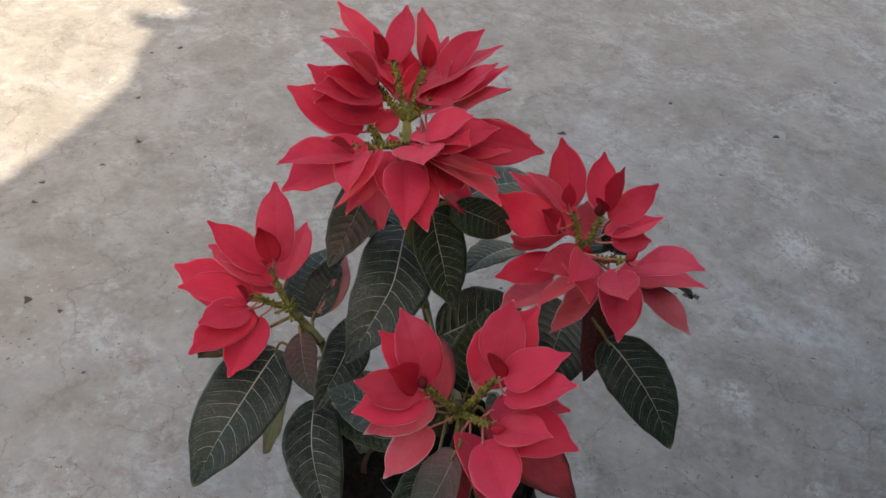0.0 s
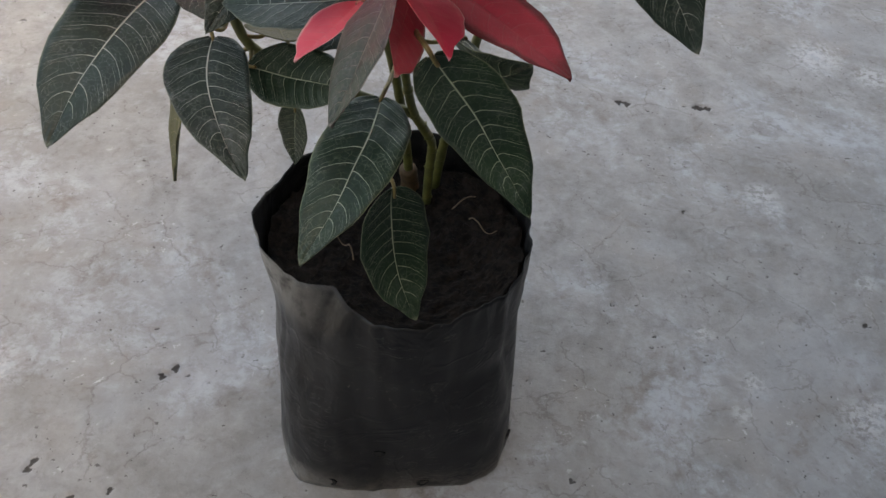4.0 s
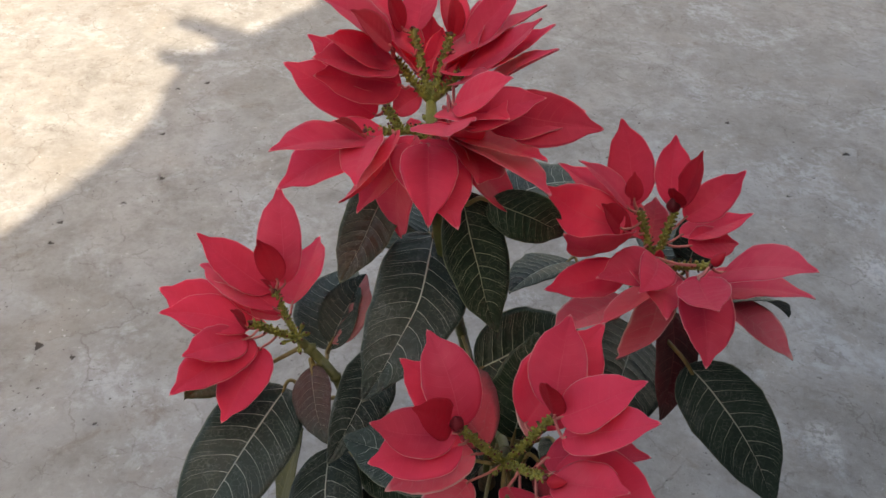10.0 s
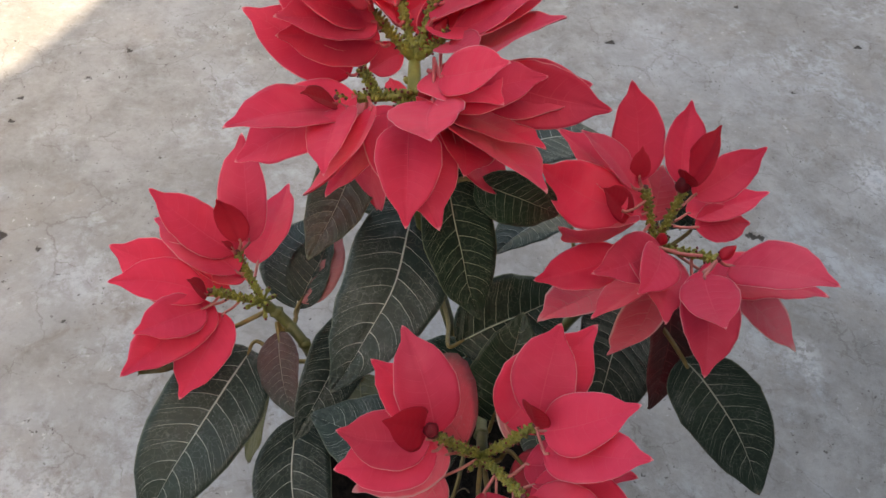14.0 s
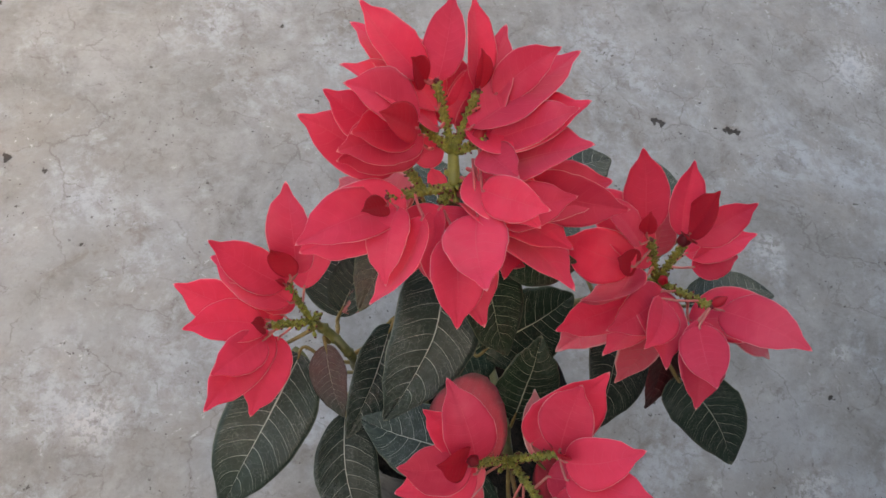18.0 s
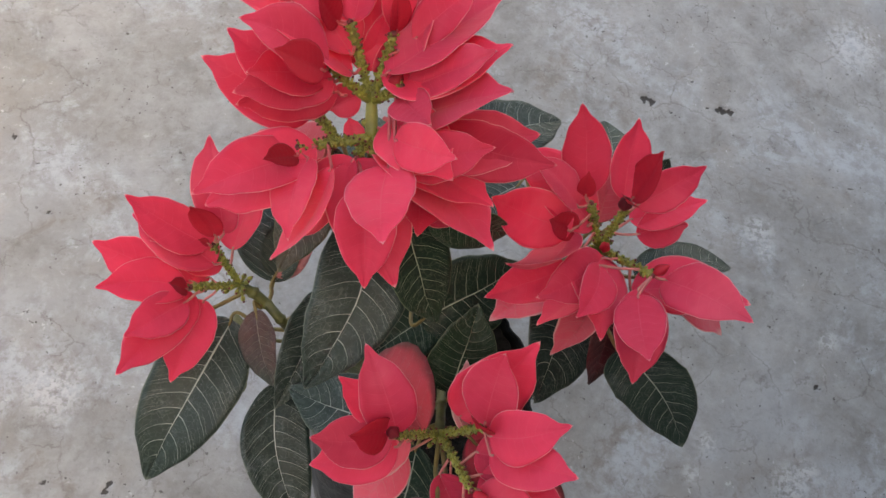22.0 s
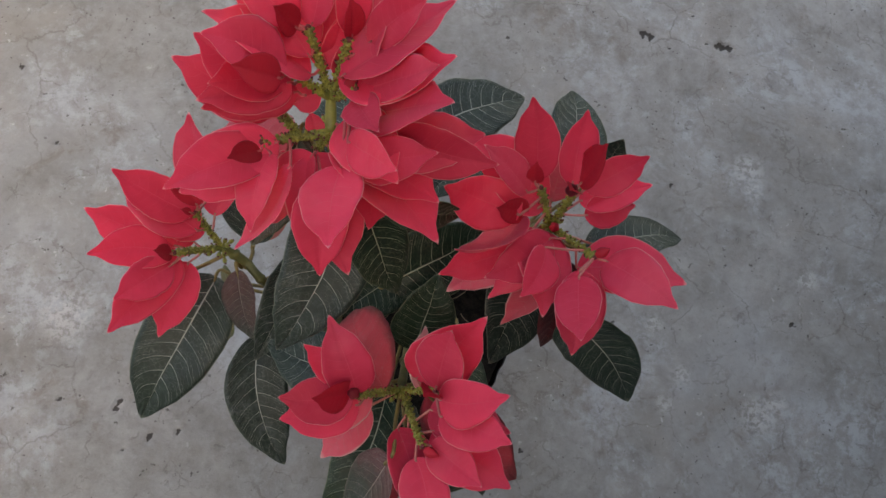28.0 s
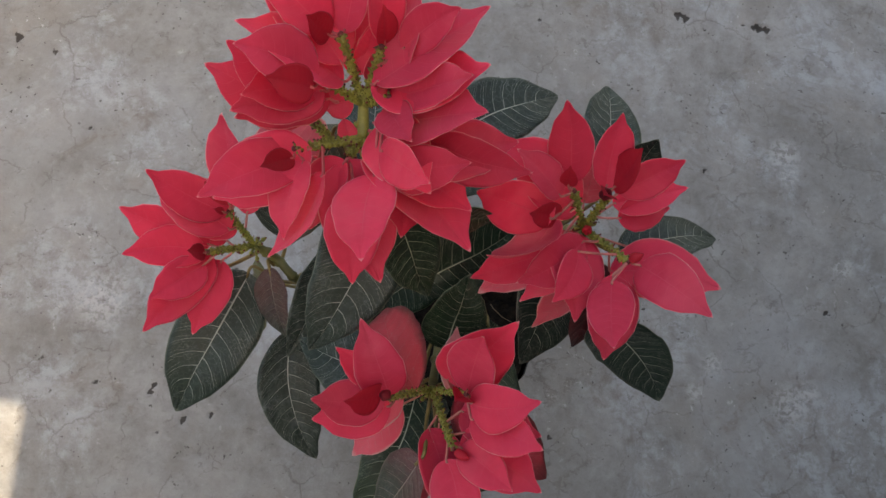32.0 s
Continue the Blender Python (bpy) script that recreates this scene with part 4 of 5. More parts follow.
bract(TOP_HEAD, TOP_NODES, (-0.065, 0.051, 0.592), (-0.073, 0.048, 0.614), (0.87, -0.42, 0.27), 0.61, -0.01, -0.00, DARK_RED)
bract(TOP_HEAD, TOP_NODES, (-0.069, 0.022, 0.598), (-0.0865, 0.0155, 0.619), (0.60, -0.30, 0.74), 0.62, 0.02, 0.00, DARK_RED)
bract(TOP_HEAD, TOP_NODES, (-0.059, 0.055, 0.588), (-0.054, 0.087, 0.612), (-0.57, -0.45, 0.69), 0.58, -0.00, 0.02, RED)
bract(TOP_HEAD, TOP_NODES, (-0.041, 0.051, 0.590), (-0.045, 0.088, 0.611), (0.72, -0.28, 0.63), 0.58, 0.05, -0.01, RED)
bract(TOP_HEAD, TOP_NODES, (-0.040, 0.050, 0.590), (-0.041, 0.059, 0.609), (0.68, -0.65, 0.34), 0.60, 0.06, 0.01, DARK_RED)
bract(TOP_HEAD, TOP_NODES, (-0.041, 0.035, 0.569), (-0.026, 0.087, 0.593), (-0.73, -0.11, 0.67), 0.62, 0.01, 0.01, RED)
bract(TOP_HEAD, TOP_NODES, (-0.032, 0.050, 0.586), (-0.007, 0.055, 0.619), (-0.62, -0.56, 0.55), 0.48, -0.05, -0.05, RED)
bract(TOP_HEAD, TOP_NODES, (-0.043, 0.033, 0.584), (0.007, 0.067, 0.602), (-0.47, 0.25, 0.85), 0.61, -0.00, 0.01, RED)
bract(TOP_HEAD, TOP_NODES, (-0.034, 0.028, 0.582), (0.000, 0.026, 0.615), (-0.69, -0.07, 0.72), 0.47, -0.05, -0.02, RED)
bract(TOP_HEAD, TOP_NODES, (-0.045, 0.034, 0.580), (0.008, 0.035, 0.608), (-0.48, 0.09, 0.87), 0.58, -0.08, 0.03, RED)
bract(TOP_HEAD, TOP_NODES, (-0.034, 0.019, 0.569), (0.008, 0.013, 0.607), (-0.61, 0.33, 0.72), 0.65, 0.03, 0.00, RED)
bract(TOP_HEAD, TOP_NODES, (-0.038, 0.002, 0.581), (-0.015, -0.023, 0.612), (-0.84, -0.14, 0.52), 0.44, -0.01, 0.01, RED)
bract(TOP_HEAD, TOP_NODES, (-0.034, -0.007, 0.576), (0.003, -0.005, 0.592), (-0.37, -0.34, 0.86), 0.56, 0.09, 0.01, RED)
bract(TOP_HEAD, TOP_NODES, (-0.040, 0.019, 0.569), (-0.014, -0.020, 0.589), (-0.41, 0.17, 0.90), 0.64, 0.04, -0.00, RED)
bract(TOP_HEAD, TOP_NODES, (-0.020, 0.005, 0.567), (0.026, 0.014, 0.574), (-0.10, -0.24, 0.97), 0.62, 0.06, 0.01, RED)
bract(TOP_HEAD, TOP_NODES, (-0.017, 0.013, 0.572), (0.033, -0.001, 0.574), (-0.21, -0.74, 0.63), 0.51, 0.09, 0.02, RED)
bract(TOP_HEAD, TOP_NODES, (-0.036, 0.010, 0.560), (0.006, -0.020, 0.568), (0.04, 0.29, 0.96), 0.64, -0.00, -0.00, RED)
bract(TOP_HEAD, TOP_NODES, (-0.037, 0.009, 0.557), (0.007, -0.038, 0.562), (0.25, 0.35, 0.90), 0.63, 0.04, -0.00, RED)
bract(TOP_HEAD, TOP_NODES, (-0.037, 0.002, 0.560), (0.000, -0.004, 0.522), (0.69, -0.14, 0.71), 0.67, -0.01, 0.02, RED)
bract(TOP_HEAD, TOP_NODES, (-0.033, 0.005, 0.558), (-0.026, -0.034, 0.563), (0.41, 0.20, 0.89), 0.75, 0.02, -0.09, RED)
bract(TOP_HEAD, TOP_NODES, (-0.049, -0.015, 0.570), (-0.047, -0.056, 0.555), (0.07, -0.34, 0.94), 0.60, 0.14, 0.01, RED)
bract(TOP_HEAD, TOP_NODES, (-0.055, 0.004, 0.558), (-0.034, -0.054, 0.553), (0.03, -0.07, 1.00), 0.61, 0.06, 0.02, RED)
bract(TOP_HEAD, TOP_NODES, (-0.040, -0.009, 0.578), (-0.041, -0.056, 0.603), (-0.22, 0.45, 0.87), 0.54, -0.01, 0.04, RED)
bract(TOP_HEAD, TOP_NODES, (-0.076, 0.005, 0.556), (-0.121, -0.023, 0.567), (0.12, 0.18, 0.98), 0.56, 0.04, 0.02, RED)
bract(TOP_HEAD, TOP_NODES, (-0.072, 0.007, 0.562), (-0.121, -0.014, 0.538), (-0.33, -0.27, 0.91), 0.62, 0.03, -0.01, RED)
bract(TOP_HEAD, TOP_NODES, (-0.075, 0.001, 0.561), (-0.080, -0.039, 0.562), (-0.36, 0.07, 0.93), 0.52, 0.09, 0.03, RED)
bract(TOP_HEAD, TOP_NODES, (-0.064, -0.008, 0.571), (-0.087, -0.047, 0.559), (-0.74, 0.25, 0.63), 0.63, -0.11, 0.00, RED)
bract(TOP_HEAD, TOP_NODES, (-0.055, 0.002, 0.562), (-0.081, -0.030, 0.539), (-0.59, -0.11, 0.80), 0.63, 0.01, -0.01, RED)
bract(TOP_HEAD, TOP_NODES, (-0.059, 0.001, 0.555), (-0.061, -0.001, 0.499), (-0.79, -0.61, 0.06), 0.65, 0.09, 0.00, RED)
bract(TOP_HEAD, TOP_NODES, (-0.035, 0.006, 0.554), (-0.036, -0.021, 0.585), (0.10, 0.76, 0.64), 0.63, 0.06, -0.01, RED)
bract(TOP_HEAD, TOP_NODES, (-0.054, 0.013, 0.554), (-0.059, 0.027, 0.556), (0.05, -0.10, 0.99), 0.65, 0.05, 0.00, RED)
bract(TOP_HEAD, TOP_NODES, (-0.070, 0.006, 0.548), (-0.104, 0.038, 0.520), (-0.26, 0.47, 0.84), 0.64, 0.03, -0.01, PALE_RED)
bract(TOP_HEAD, TOP_NODES, (-0.036, 0.024, 0.580), (-0.024, 0.001, 0.596), (-0.49, 0.32, 0.81), 0.62, 0.04, 0.03, RED)
bract(TOP_HEAD, TOP_NODES, (-0.080, 0.002, 0.561), (-0.092, -0.009, 0.576), (0.69, 0.22, 0.70), 0.52, 0.01, 0.02, DARK_RED)
bract(TOP_HEAD, TOP_NODES, (-0.052, 0.049, 0.571), (-0.045, 0.062, 0.589), (0.33, -0.82, 0.47), 0.61, 0.09, 0.03, RED)
bract(TOP_HEAD, TOP_NODES, (-0.047, 0.041, 0.570), (-0.043, 0.053, 0.583), (0.43, -0.74, 0.52), 0.61, 0.09, 0.01, RED)
bract(TOP_HEAD, TOP_NODES, (-0.053, 0.044, 0.568), (-0.051, 0.076, 0.588), (0.20, -0.60, 0.77), 0.60, 0.04, 0.01, RED)
bract(TOP_HEAD, TOP_NODES, (-0.046, 0.041, 0.570), (-0.037, 0.070, 0.586), (-0.20, -0.55, 0.80), 0.62, 0.04, -0.01, RED)
bract(TOP_HEAD, TOP_NODES, (-0.054, 0.033, 0.566), (-0.069, 0.031, 0.555), (-0.20, -0.55, 0.80), 0.85, 0.06, 0.00, RED)

# bracts of the right flower head: base, tip, the way the upper side faces, width, arch, sweep
bract(RIGHT_HEAD, RIGHT_NODES, (0.062, 0.016, 0.516), (0.053, 0.049, 0.549), (-0.21, -0.71, 0.67), 0.53, -0.07, 0.02, RED)
bract(RIGHT_HEAD, RIGHT_NODES, (0.081, 0.014, 0.518), (0.084, 0.048, 0.541), (0.28, -0.55, 0.78), 0.59, -0.05, 0.01, RED)
bract(RIGHT_HEAD, RIGHT_NODES, (0.085, 0.014, 0.518), (0.093, 0.027, 0.546), (-0.93, -0.16, 0.33), 0.65, -0.07, -0.03, DARK_RED)
bract(RIGHT_HEAD, RIGHT_NODES, (0.090, 0.015, 0.510), (0.119, 0.027, 0.535), (-0.36, -0.60, 0.72), 0.51, -0.08, 0.02, RED)
bract(RIGHT_HEAD, RIGHT_NODES, (0.089, 0.011, 0.501), (0.128, 0.020, 0.512), (-0.32, 0.14, 0.94), 0.56, -0.07, -0.03, RED)
bract(RIGHT_HEAD, RIGHT_NODES, (0.092, 0.003, 0.501), (0.123, 0.013, 0.496), (0.24, -0.28, 0.93), 0.63, 0.01, -0.02, RED)
bract(RIGHT_HEAD, RIGHT_NODES, (0.069, 0.005, 0.503), (0.021, 0.034, 0.528), (0.44, -0.03, 0.90), 0.65, 0.04, -0.00, RED)
bract(RIGHT_HEAD, RIGHT_NODES, (0.056, 0.006, 0.522), (0.030, 0.025, 0.537), (0.48, -0.04, 0.88), 0.60, 0.08, -0.01, RED)
bract(RIGHT_HEAD, RIGHT_NODES, (0.053, -0.005, 0.517), (0.010, -0.000, 0.538), (0.26, -0.64, 0.72), 0.62, -0.13, -0.03, RED)
bract(RIGHT_HEAD, RIGHT_NODES, (0.058, -0.002, 0.511), (0.038, -0.009, 0.536), (0.73, -0.53, 0.44), 0.46, -0.04, 0.01, DARK_RED)
bract(RIGHT_HEAD, RIGHT_NODES, (0.055, -0.003, 0.510), (0.017, -0.032, 0.535), (-0.30, 0.82, 0.50), 0.56, -0.16, -0.00, RED)
bract(RIGHT_HEAD, RIGHT_NODES, (0.055, -0.019, 0.503), (0.012, -0.037, 0.502), (0.10, -0.29, 0.95), 0.47, -0.06, -0.01, RED)
bract(RIGHT_HEAD, RIGHT_NODES, (0.073, -0.012, 0.502), (0.035, -0.041, 0.516), (0.39, -0.06, 0.92), 0.51, 0.05, -0.05, RED)
bract(RIGHT_HEAD, RIGHT_NODES, (0.068, -0.021, 0.513), (0.054, -0.050, 0.516), (0.34, -0.08, 0.94), 0.64, 0.09, -0.08, RED)
bract(RIGHT_HEAD, RIGHT_NODES, (0.081, -0.009, 0.490), (0.041, -0.045, 0.487), (-0.49, 0.50, 0.72), 0.59, -0.03, -0.01, RED)
bract(RIGHT_HEAD, RIGHT_NODES, (0.079, -0.007, 0.478), (0.050, -0.057, 0.476), (-0.59, 0.32, 0.74), 0.51, -0.15, -0.02, PALE_RED)
bract(RIGHT_HEAD, RIGHT_NODES, (0.067, -0.004, 0.493), (0.068, -0.058, 0.507), (0.29, 0.25, 0.92), 0.61, 0.07, 0.01, RED)
bract(RIGHT_HEAD, RIGHT_NODES, (0.086, -0.036, 0.514), (0.083, -0.074, 0.531), (-0.30, 0.40, 0.86), 0.59, -0.04, 0.03, RED)
bract(RIGHT_HEAD, RIGHT_NODES, (0.087, -0.032, 0.512), (0.087, -0.075, 0.493), (0.12, -0.39, 0.91), 0.62, 0.07, -0.01, RED)
bract(RIGHT_HEAD, RIGHT_NODES, (0.102, -0.025, 0.509), (0.129, -0.057, 0.542), (-0.62, 0.25, 0.75), 0.52, 0.06, -0.01, RED)
bract(RIGHT_HEAD, RIGHT_NODES, (0.090, -0.025, 0.492), (0.149, -0.033, 0.502), (-0.10, 0.35, 0.93), 0.67, 0.07, -0.02, RED)
bract(RIGHT_HEAD, RIGHT_NODES, (0.119, -0.007, 0.470), (0.152, -0.035, 0.457), (0.32, -0.07, 0.94), 0.67, 0.04, -0.00, PALE_RED)
bract(RIGHT_HEAD, RIGHT_NODES, (0.060, 0.012, 0.522), (0.058, 0.018, 0.537), (-0.19, -0.92, 0.35), 0.58, 0.05, -0.01, DARK_RED)
bract(RIGHT_HEAD, RIGHT_NODES, (0.082, 0.009, 0.523), (0.075, 0.003, 0.539), (0.58, 0.67, 0.46), 0.60, 0.01, 0.00, DARK_RED)
bract(RIGHT_HEAD, RIGHT_NODES, (0.075, 0.014, 0.490), (0.080, 0.040, 0.504), (-0.01, -0.47, 0.88), 0.65, 0.06, 0.01, PALE_RED)
bract(RIGHT_HEAD, RIGHT_NODES, (0.063, -0.009, 0.471), (0.019, -0.039, 0.472), (-0.14, 0.26, 0.96), 0.58, 0.02, 0.01, PALE_RED)

# bracts of the left flower head: base, tip, the way the upper side faces, width, arch, sweep
bract(LEFT_HEAD, LEFT_NODES, (-0.128, 0.013, 0.447), (-0.135, 0.052, 0.488), (-0.49, -0.66, 0.57), 0.60, 0.02, 0.02, RED)
bract(LEFT_HEAD, LEFT_NODES, (-0.124, 0.008, 0.435), (-0.114, 0.058, 0.445), (-0.53, -0.05, 0.85), 0.62, -0.01, -0.00, RED)
bract(LEFT_HEAD, LEFT_NODES, (-0.131, 0.008, 0.453), (-0.141, 0.012, 0.481), (0.10, -0.98, 0.17), 0.54, -0.11, 0.01, DARK_RED)
bract(LEFT_HEAD, LEFT_NODES, (-0.134, 0.004, 0.449), (-0.176, 0.018, 0.478), (0.48, -0.30, 0.82), 0.49, -0.01, -0.02, RED)
bract(LEFT_HEAD, LEFT_NODES, (-0.131, -0.005, 0.444), (-0.178, 0.019, 0.453), (0.24, 0.09, 0.97), 0.66, 0.07, -0.00, RED)
bract(LEFT_HEAD, LEFT_NODES, (-0.143, -0.014, 0.439), (-0.198, 0.003, 0.448), (-0.09, -0.63, 0.77), 0.55, 0.03, 0.00, RED)
bract(LEFT_HEAD, LEFT_NODES, (-0.144, -0.020, 0.444), (-0.187, -0.029, 0.462), (0.39, -0.10, 0.91), 0.54, 0.01, 0.08, RED)
bract(LEFT_HEAD, LEFT_NODES, (-0.144, -0.027, 0.442), (-0.170, -0.053, 0.456), (0.45, 0.03, 0.89), 0.60, 0.03, -0.00, RED)
bract(LEFT_HEAD, LEFT_NODES, (-0.142, -0.020, 0.435), (-0.173, -0.071, 0.447), (0.34, 0.02, 0.94), 0.46, 0.01, 0.01, RED)
bract(LEFT_HEAD, LEFT_NODES, (-0.137, -0.021, 0.429), (-0.151, -0.067, 0.420), (-0.03, -0.19, 0.98), 0.57, -0.02, 0.00, RED)
bract(LEFT_HEAD, LEFT_NODES, (-0.129, -0.001, 0.434), (-0.157, -0.003, 0.449), (0.43, 0.27, 0.86), 0.64, -0.06, -0.02, RED)
bract(LEFT_HEAD, LEFT_NODES, (-0.135, -0.009, 0.433), (-0.155, -0.011, 0.438), (0.20, 0.39, 0.90), 0.64, 0.02, -0.00, RED)
bract(LEFT_HEAD, LEFT_NODES, (-0.144, -0.021, 0.445), (-0.150, -0.024, 0.462), (0.90, 0.16, 0.40), 0.57, 0.01, 0.00, DARK_RED)
bract(LEFT_HEAD, LEFT_NODES, (-0.134, 0.003, 0.453), (-0.139, 0.003, 0.459), (0.81, 0.03, 0.58), 0.60, 0.05, 0.00, DARK_RED)

# bracts of the front flower head: base, tip, the way the upper side faces, width, arch, sweep
bract(FRONT_HEAD, FRONT_NODES, (-0.027, -0.100, 0.471), (-0.045, -0.062, 0.496), (0.03, -0.54, 0.84), 0.56, 0.15, 0.04, RED)
bract(FRONT_HEAD, FRONT_NODES, (-0.029, -0.098, 0.470), (-0.057, -0.078, 0.493), (-0.03, -0.77, 0.64), 0.58, -0.03, 0.07, RED)
bract(FRONT_HEAD, FRONT_NODES, (-0.012, -0.094, 0.450), (-0.034, -0.042, 0.419), (-0.53, 0.25, 0.81), 0.69, 0.21, 0.00, REDDENING)
bract(FRONT_HEAD, FRONT_NODES, (-0.031, -0.099, 0.472), (-0.050, -0.106, 0.493), (0.30, -0.50, 0.80), 0.66, 0.06, 0.00, DARK_RED)
bract(FRONT_HEAD, FRONT_NODES, (-0.029, -0.102, 0.470), (-0.069, -0.105, 0.479), (0.24, -0.14, 0.96), 0.66, -0.07, -0.04, RED)
bract(FRONT_HEAD, FRONT_NODES, (-0.026, -0.105, 0.466), (-0.069, -0.115, 0.462), (-0.03, -0.29, 0.96), 0.67, 0.04, 0.00, RED)
bract(FRONT_HEAD, FRONT_NODES, (-0.019, -0.099, 0.450), (-0.061, -0.116, 0.441), (-0.17, -0.10, 0.98), 0.60, 0.02, 0.03, PALE_RED)
bract(FRONT_HEAD, FRONT_NODES, (-0.020, -0.102, 0.431), (-0.047, -0.133, 0.420), (-0.45, 0.07, 0.89), 0.71, -0.01, -0.00, PALE_RED)
bract(FRONT_HEAD, FRONT_NODES, (0.015, -0.096, 0.483), (0.019, -0.071, 0.521), (-0.56, -0.66, 0.50), 0.66, -0.05, -0.03, RED)
bract(FRONT_HEAD, FRONT_NODES, (0.005, -0.088, 0.461), (0.039, -0.059, 0.504), (-0.20, -0.72, 0.66), 0.59, 0.09, -0.01, RED)
bract(FRONT_HEAD, FRONT_NODES, (0.017, -0.102, 0.486), (0.051, -0.101, 0.513), (-0.61, -0.16, 0.78), 0.60, 0.10, 0.07, RED)
bract(FRONT_HEAD, FRONT_NODES, (0.018, -0.110, 0.482), (0.052, -0.125, 0.516), (-0.70, 0.06, 0.71), 0.51, -0.02, -0.01, RED)
bract(FRONT_HEAD, FRONT_NODES, (0.014, -0.105, 0.458), (0.057, -0.117, 0.480), (-0.40, 0.19, 0.90), 0.62, 0.05, 0.01, RED)
bract(FRONT_HEAD, FRONT_NODES, (0.014, -0.125, 0.470), (0.040, -0.146, 0.497), (-0.64, 0.16, 0.75), 0.54, -0.01, -0.02, RED)
bract(FRONT_HEAD, FRONT_NODES, (0.016, -0.117, 0.465), (0.057, -0.146, 0.485), (-0.46, -0.02, 0.89), 0.63, 0.02, -0.00, RED)
bract(FRONT_HEAD, FRONT_NODES, (-0.003, -0.115, 0.448), (0.015, -0.169, 0.445), (0.48, 0.12, 0.87), 0.59, 0.07, 0.01, RED)
bract(FRONT_HEAD, FRONT_NODES, (0.007, -0.132, 0.466), (0.017, -0.177, 0.477), (-0.50, 0.12, 0.86), 0.65, -0.07, -0.03, RED)
bract(FRONT_HEAD, FRONT_NODES, (0.003, -0.119, 0.444), (-0.005, -0.163, 0.433), (0.86, -0.26, 0.44), 0.62, -0.06, -0.02, PALE_RED)
bract(FRONT_HEAD, FRONT_NODES, (0.009, -0.095, 0.457), (0.009, -0.057, 0.459), (-0.13, -0.51, 0.85), 0.42, 0.10, 0.00, WHITISH)
bract(FRONT_HEAD, FRONT_NODES, (0.015, -0.100, 0.484), (0.007, -0.104, 0.512), (0.55, 0.79, 0.27), 0.47, 0.06, 0.05, DARK_RED)

# leaves: base, tip, the way the upper side faces, width, arch, sweep
leaf((0.013, -0.094, 0.439), (0.071, -0.139, 0.417), (0.27, -0.12, 0.96), 0.59, 0.05, 0.01, REDDENING)
leaf((-0.007, -0.132, 0.455), (-0.031, -0.170, 0.414), (-0.78, -0.15, 0.60), 0.60, 0.01, -0.03, ROSY)
leaf((-0.126, -0.020, 0.393), (-0.171, -0.111, 0.356), (-0.03, -0.36, 0.93), 0.50, 0.10, -0.00, GREEN)
leaf((-0.096, -0.054, 0.383), (-0.074, -0.136, 0.357), (0.20, -0.24, 0.95), 0.46, 0.08, 0.10, GREEN)
leaf((-0.110, -0.020, 0.413), (-0.097, -0.061, 0.397), (-0.47, -0.44, 0.77), 0.56, 0.07, 0.02, FLUSHED)
leaf((-0.103, 0.002, 0.403), (-0.092, 0.063, 0.417), (-0.40, -0.13, 0.91), 0.73, 0.14, -0.07, GREEN)
leaf((-0.102, 0.004, 0.407), (-0.084, 0.044, 0.428), (-0.10, -0.50, 0.85), 0.62, 0.10, 0.00, HALF_PINK)
leaf((-0.044, 0.010, 0.493), (-0.075, -0.076, 0.456), (0.04, -0.40, 0.92), 0.48, 0.13, -0.07, GREEN)
leaf((-0.070, -0.006, 0.414), (-0.095, -0.074, 0.397), (0.39, -0.36, 0.85), 0.44, 0.07, -0.00, GREEN)
leaf((-0.066, 0.029, 0.525), (-0.091, -0.024, 0.486), (-0.30, -0.48, 0.82), 0.47, -0.03, 0.00, BLUSHED)
leaf((-0.031, -0.004, 0.534), (-0.009, -0.043, 0.476), (0.35, -0.71, 0.61), 0.47, 0.02, 0.03, FRESH)
leaf((-0.018, -0.011, 0.535), (0.023, -0.005, 0.511), (0.30, -0.92, 0.26), 0.55, 0.11, -0.05, FRESH)
leaf((-0.005, 0.048, 0.490), (0.061, 0.086, 0.475), (0.12, 0.17, 0.98), 0.56, 0.09, 0.00, GREEN)
leaf((0.095, 0.045, 0.448), (0.102, 0.117, 0.430), (0.27, 0.20, 0.94), 0.56, 0.10, 0.01, GREEN)
leaf((0.103, -0.005, 0.463), (0.169, 0.013, 0.442), (0.11, 0.53, 0.84), 0.47, 0.15, 0.05, GREEN)
leaf((0.116, 0.052, 0.443), (0.118, 0.056, 0.491), (-0.47, -0.88, 0.10), 0.55, 0.07, 0.00, GREEN)
leaf((0.090, -0.049, 0.465), (0.147, -0.086, 0.397), (0.01, -0.88, 0.48), 0.44, -0.03, -0.06, GREEN)
leaf((0.088, -0.015, 0.469), (0.082, -0.060, 0.432), (0.50, -0.59, 0.64), 0.55, 0.10, 0.02, TURNING)
leaf((0.079, 0.009, 0.428), (0.050, -0.073, 0.436), (0.50, -0.08, 0.85), 0.62, 0.04, 0.01, GREEN)
leaf((-0.015, -0.025, 0.424), (0.048, 0.018, 0.416), (0.05, -0.45, 0.90), 0.62, 0.10, 0.00, FRESH)
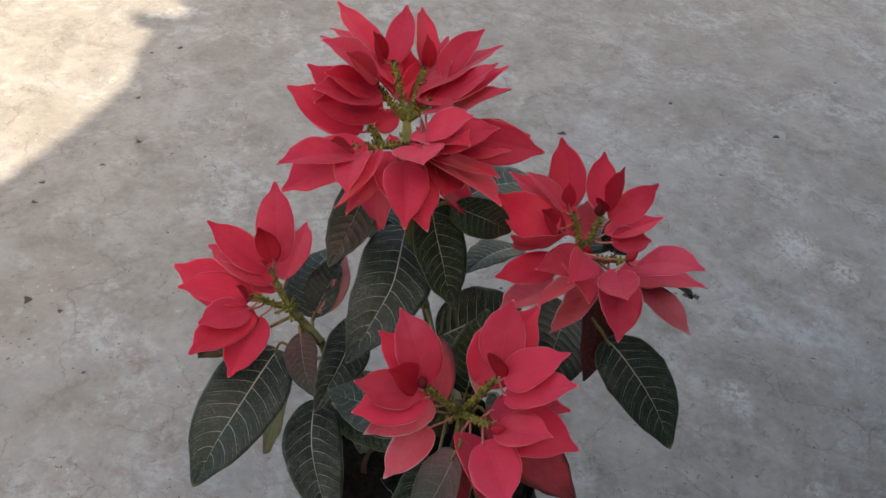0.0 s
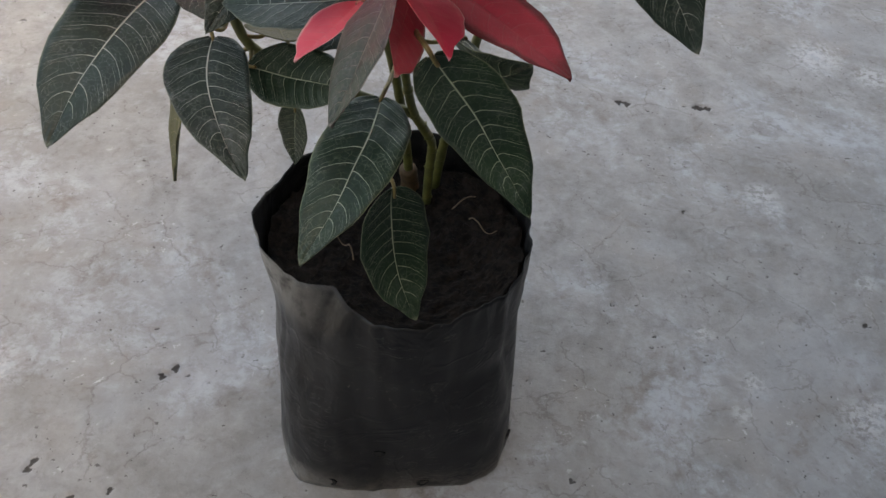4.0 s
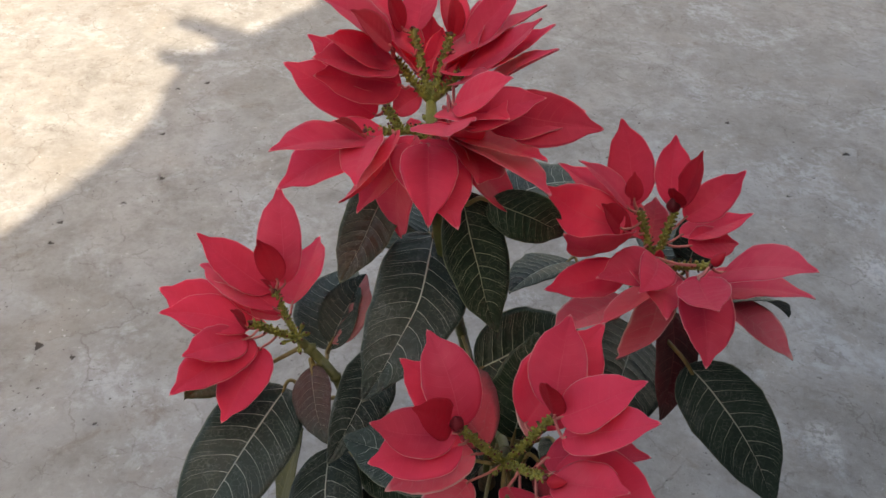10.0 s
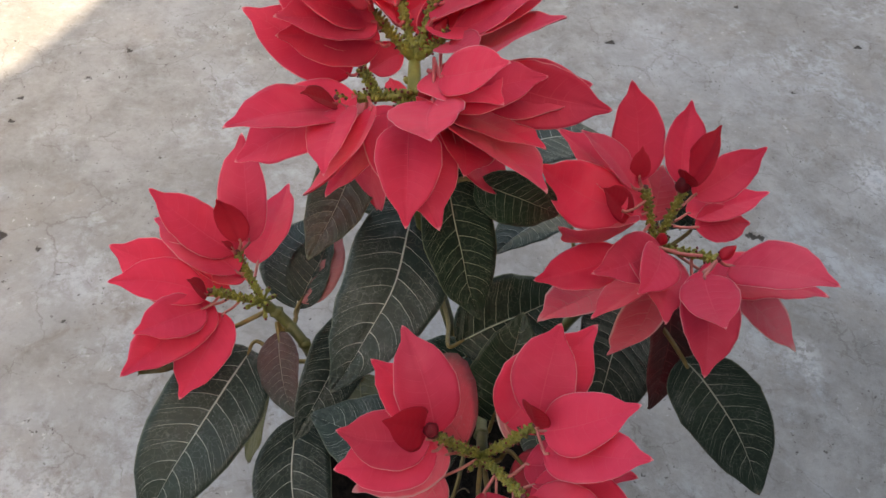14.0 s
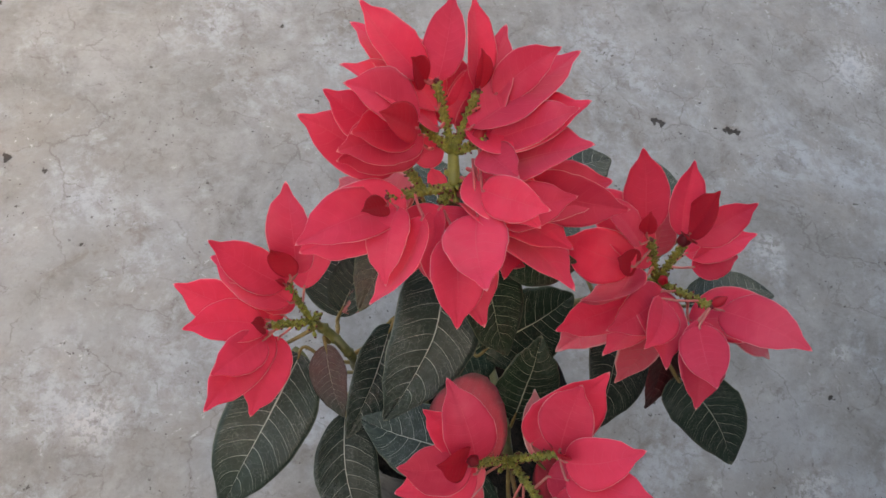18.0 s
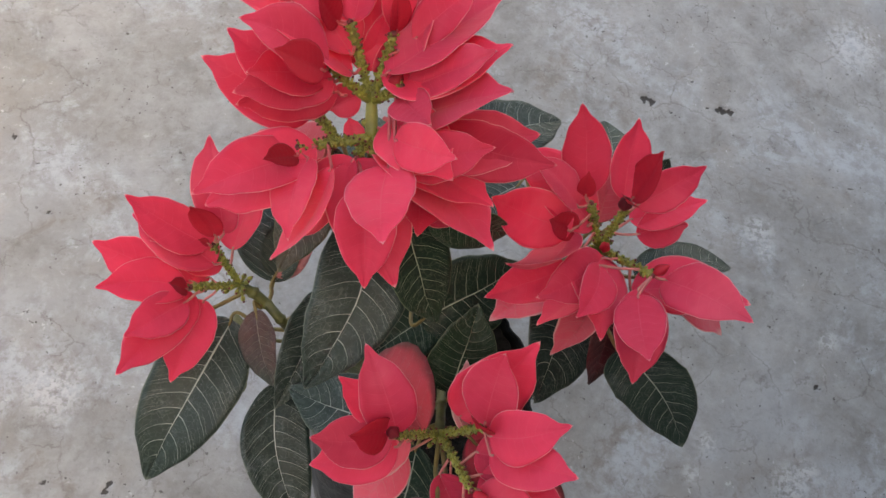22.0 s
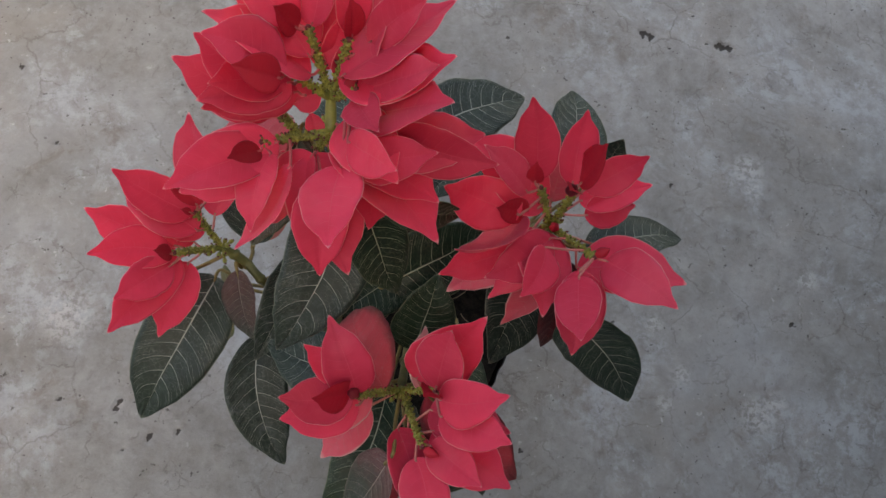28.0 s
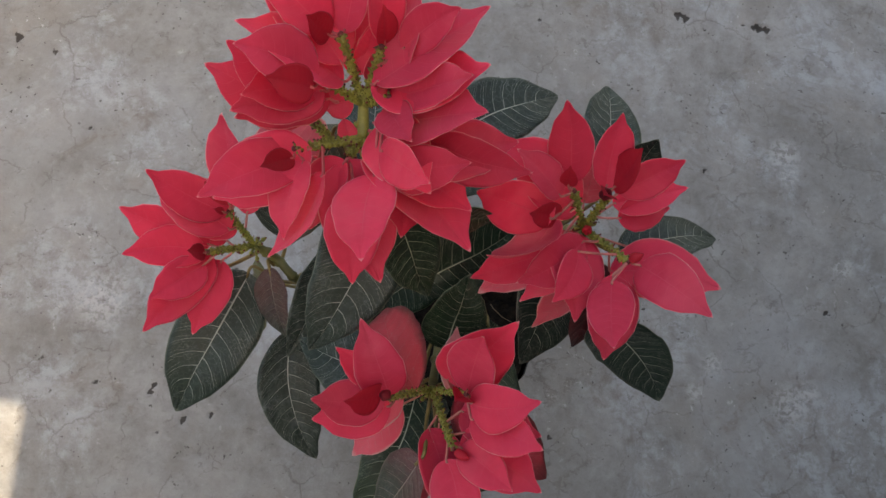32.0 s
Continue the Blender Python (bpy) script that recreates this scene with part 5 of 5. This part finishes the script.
leaf((0.005, -0.064, 0.415), (0.015, -0.025, 0.458), (0.00, -0.60, 0.80), 0.66, 0.08, 0.00, FRESH)
leaf((0.047, 0.069, 0.425), (0.004, 0.028, 0.434), (-0.09, 0.30, 0.95), 0.60, 0.07, 0.03, GREEN)
leaf((-0.160, -0.033, 0.415), (-0.170, -0.061, 0.432), (0.44, 0.36, 0.83), 0.61, 0.02, -0.00, OLIVE)
leaf((-0.120, -0.017, 0.349), (-0.141, -0.027, 0.262), (-0.94, -0.24, 0.25), 0.58, 0.01, 0.01, OLIVE)
leaf((-0.060, -0.030, 0.325), (-0.063, -0.035, 0.283), (-0.64, -0.75, 0.14), 0.55, 0.03, -0.00, FRESH)
leaf((-0.083, -0.042, 0.358), (-0.023, -0.081, 0.372), (-0.45, -0.41, 0.79), 0.50, -0.12, -0.02, FRESH)
leaf((-0.013, -0.088, 0.427), (-0.087, -0.064, 0.408), (-0.28, -0.12, 0.95), 0.58, 0.01, -0.04, GREEN)
leaf((-0.010, -0.087, 0.370), (-0.047, -0.178, 0.343), (-0.17, -0.22, 0.96), 0.42, 0.09, -0.07, FRESH)
leaf((-0.004, -0.092, 0.314), (0.010, -0.124, 0.239), (0.48, -0.77, 0.42), 0.54, -0.07, 0.04, FRESH)
leaf((0.009, -0.156, 0.439), (0.061, -0.148, 0.344), (-0.03, 1.00, 0.06), 0.35, 0.09, 0.00, FRESH)
leaf((0.034, -0.037, 0.375), (0.058, -0.116, 0.409), (0.59, 0.46, 0.67), 0.50, -0.12, -0.03, FRESH)
leaf((-0.046, 0.026, 0.478), (-0.049, 0.088, 0.462), (0.00, 0.20, 0.96), 0.62, 0.10, 0.00, GREEN)
leaf((-0.052, 0.018, 0.474), (-0.085, 0.062, 0.456), (-0.15, 0.10, 0.97), 0.60, 0.10, 0.00, BLUSHED)
leaf((0.000, 0.000, 0.375), (-0.048, -0.034, 0.362), (0.05, -0.15, 0.98), 0.66, 0.06, 0.00, FRESH)
leaf((-0.066, -0.018, 0.370), (-0.055, -0.075, 0.394), (0.08, 0.39, 0.92), 0.61, -0.03, 0.01, OLIVE)
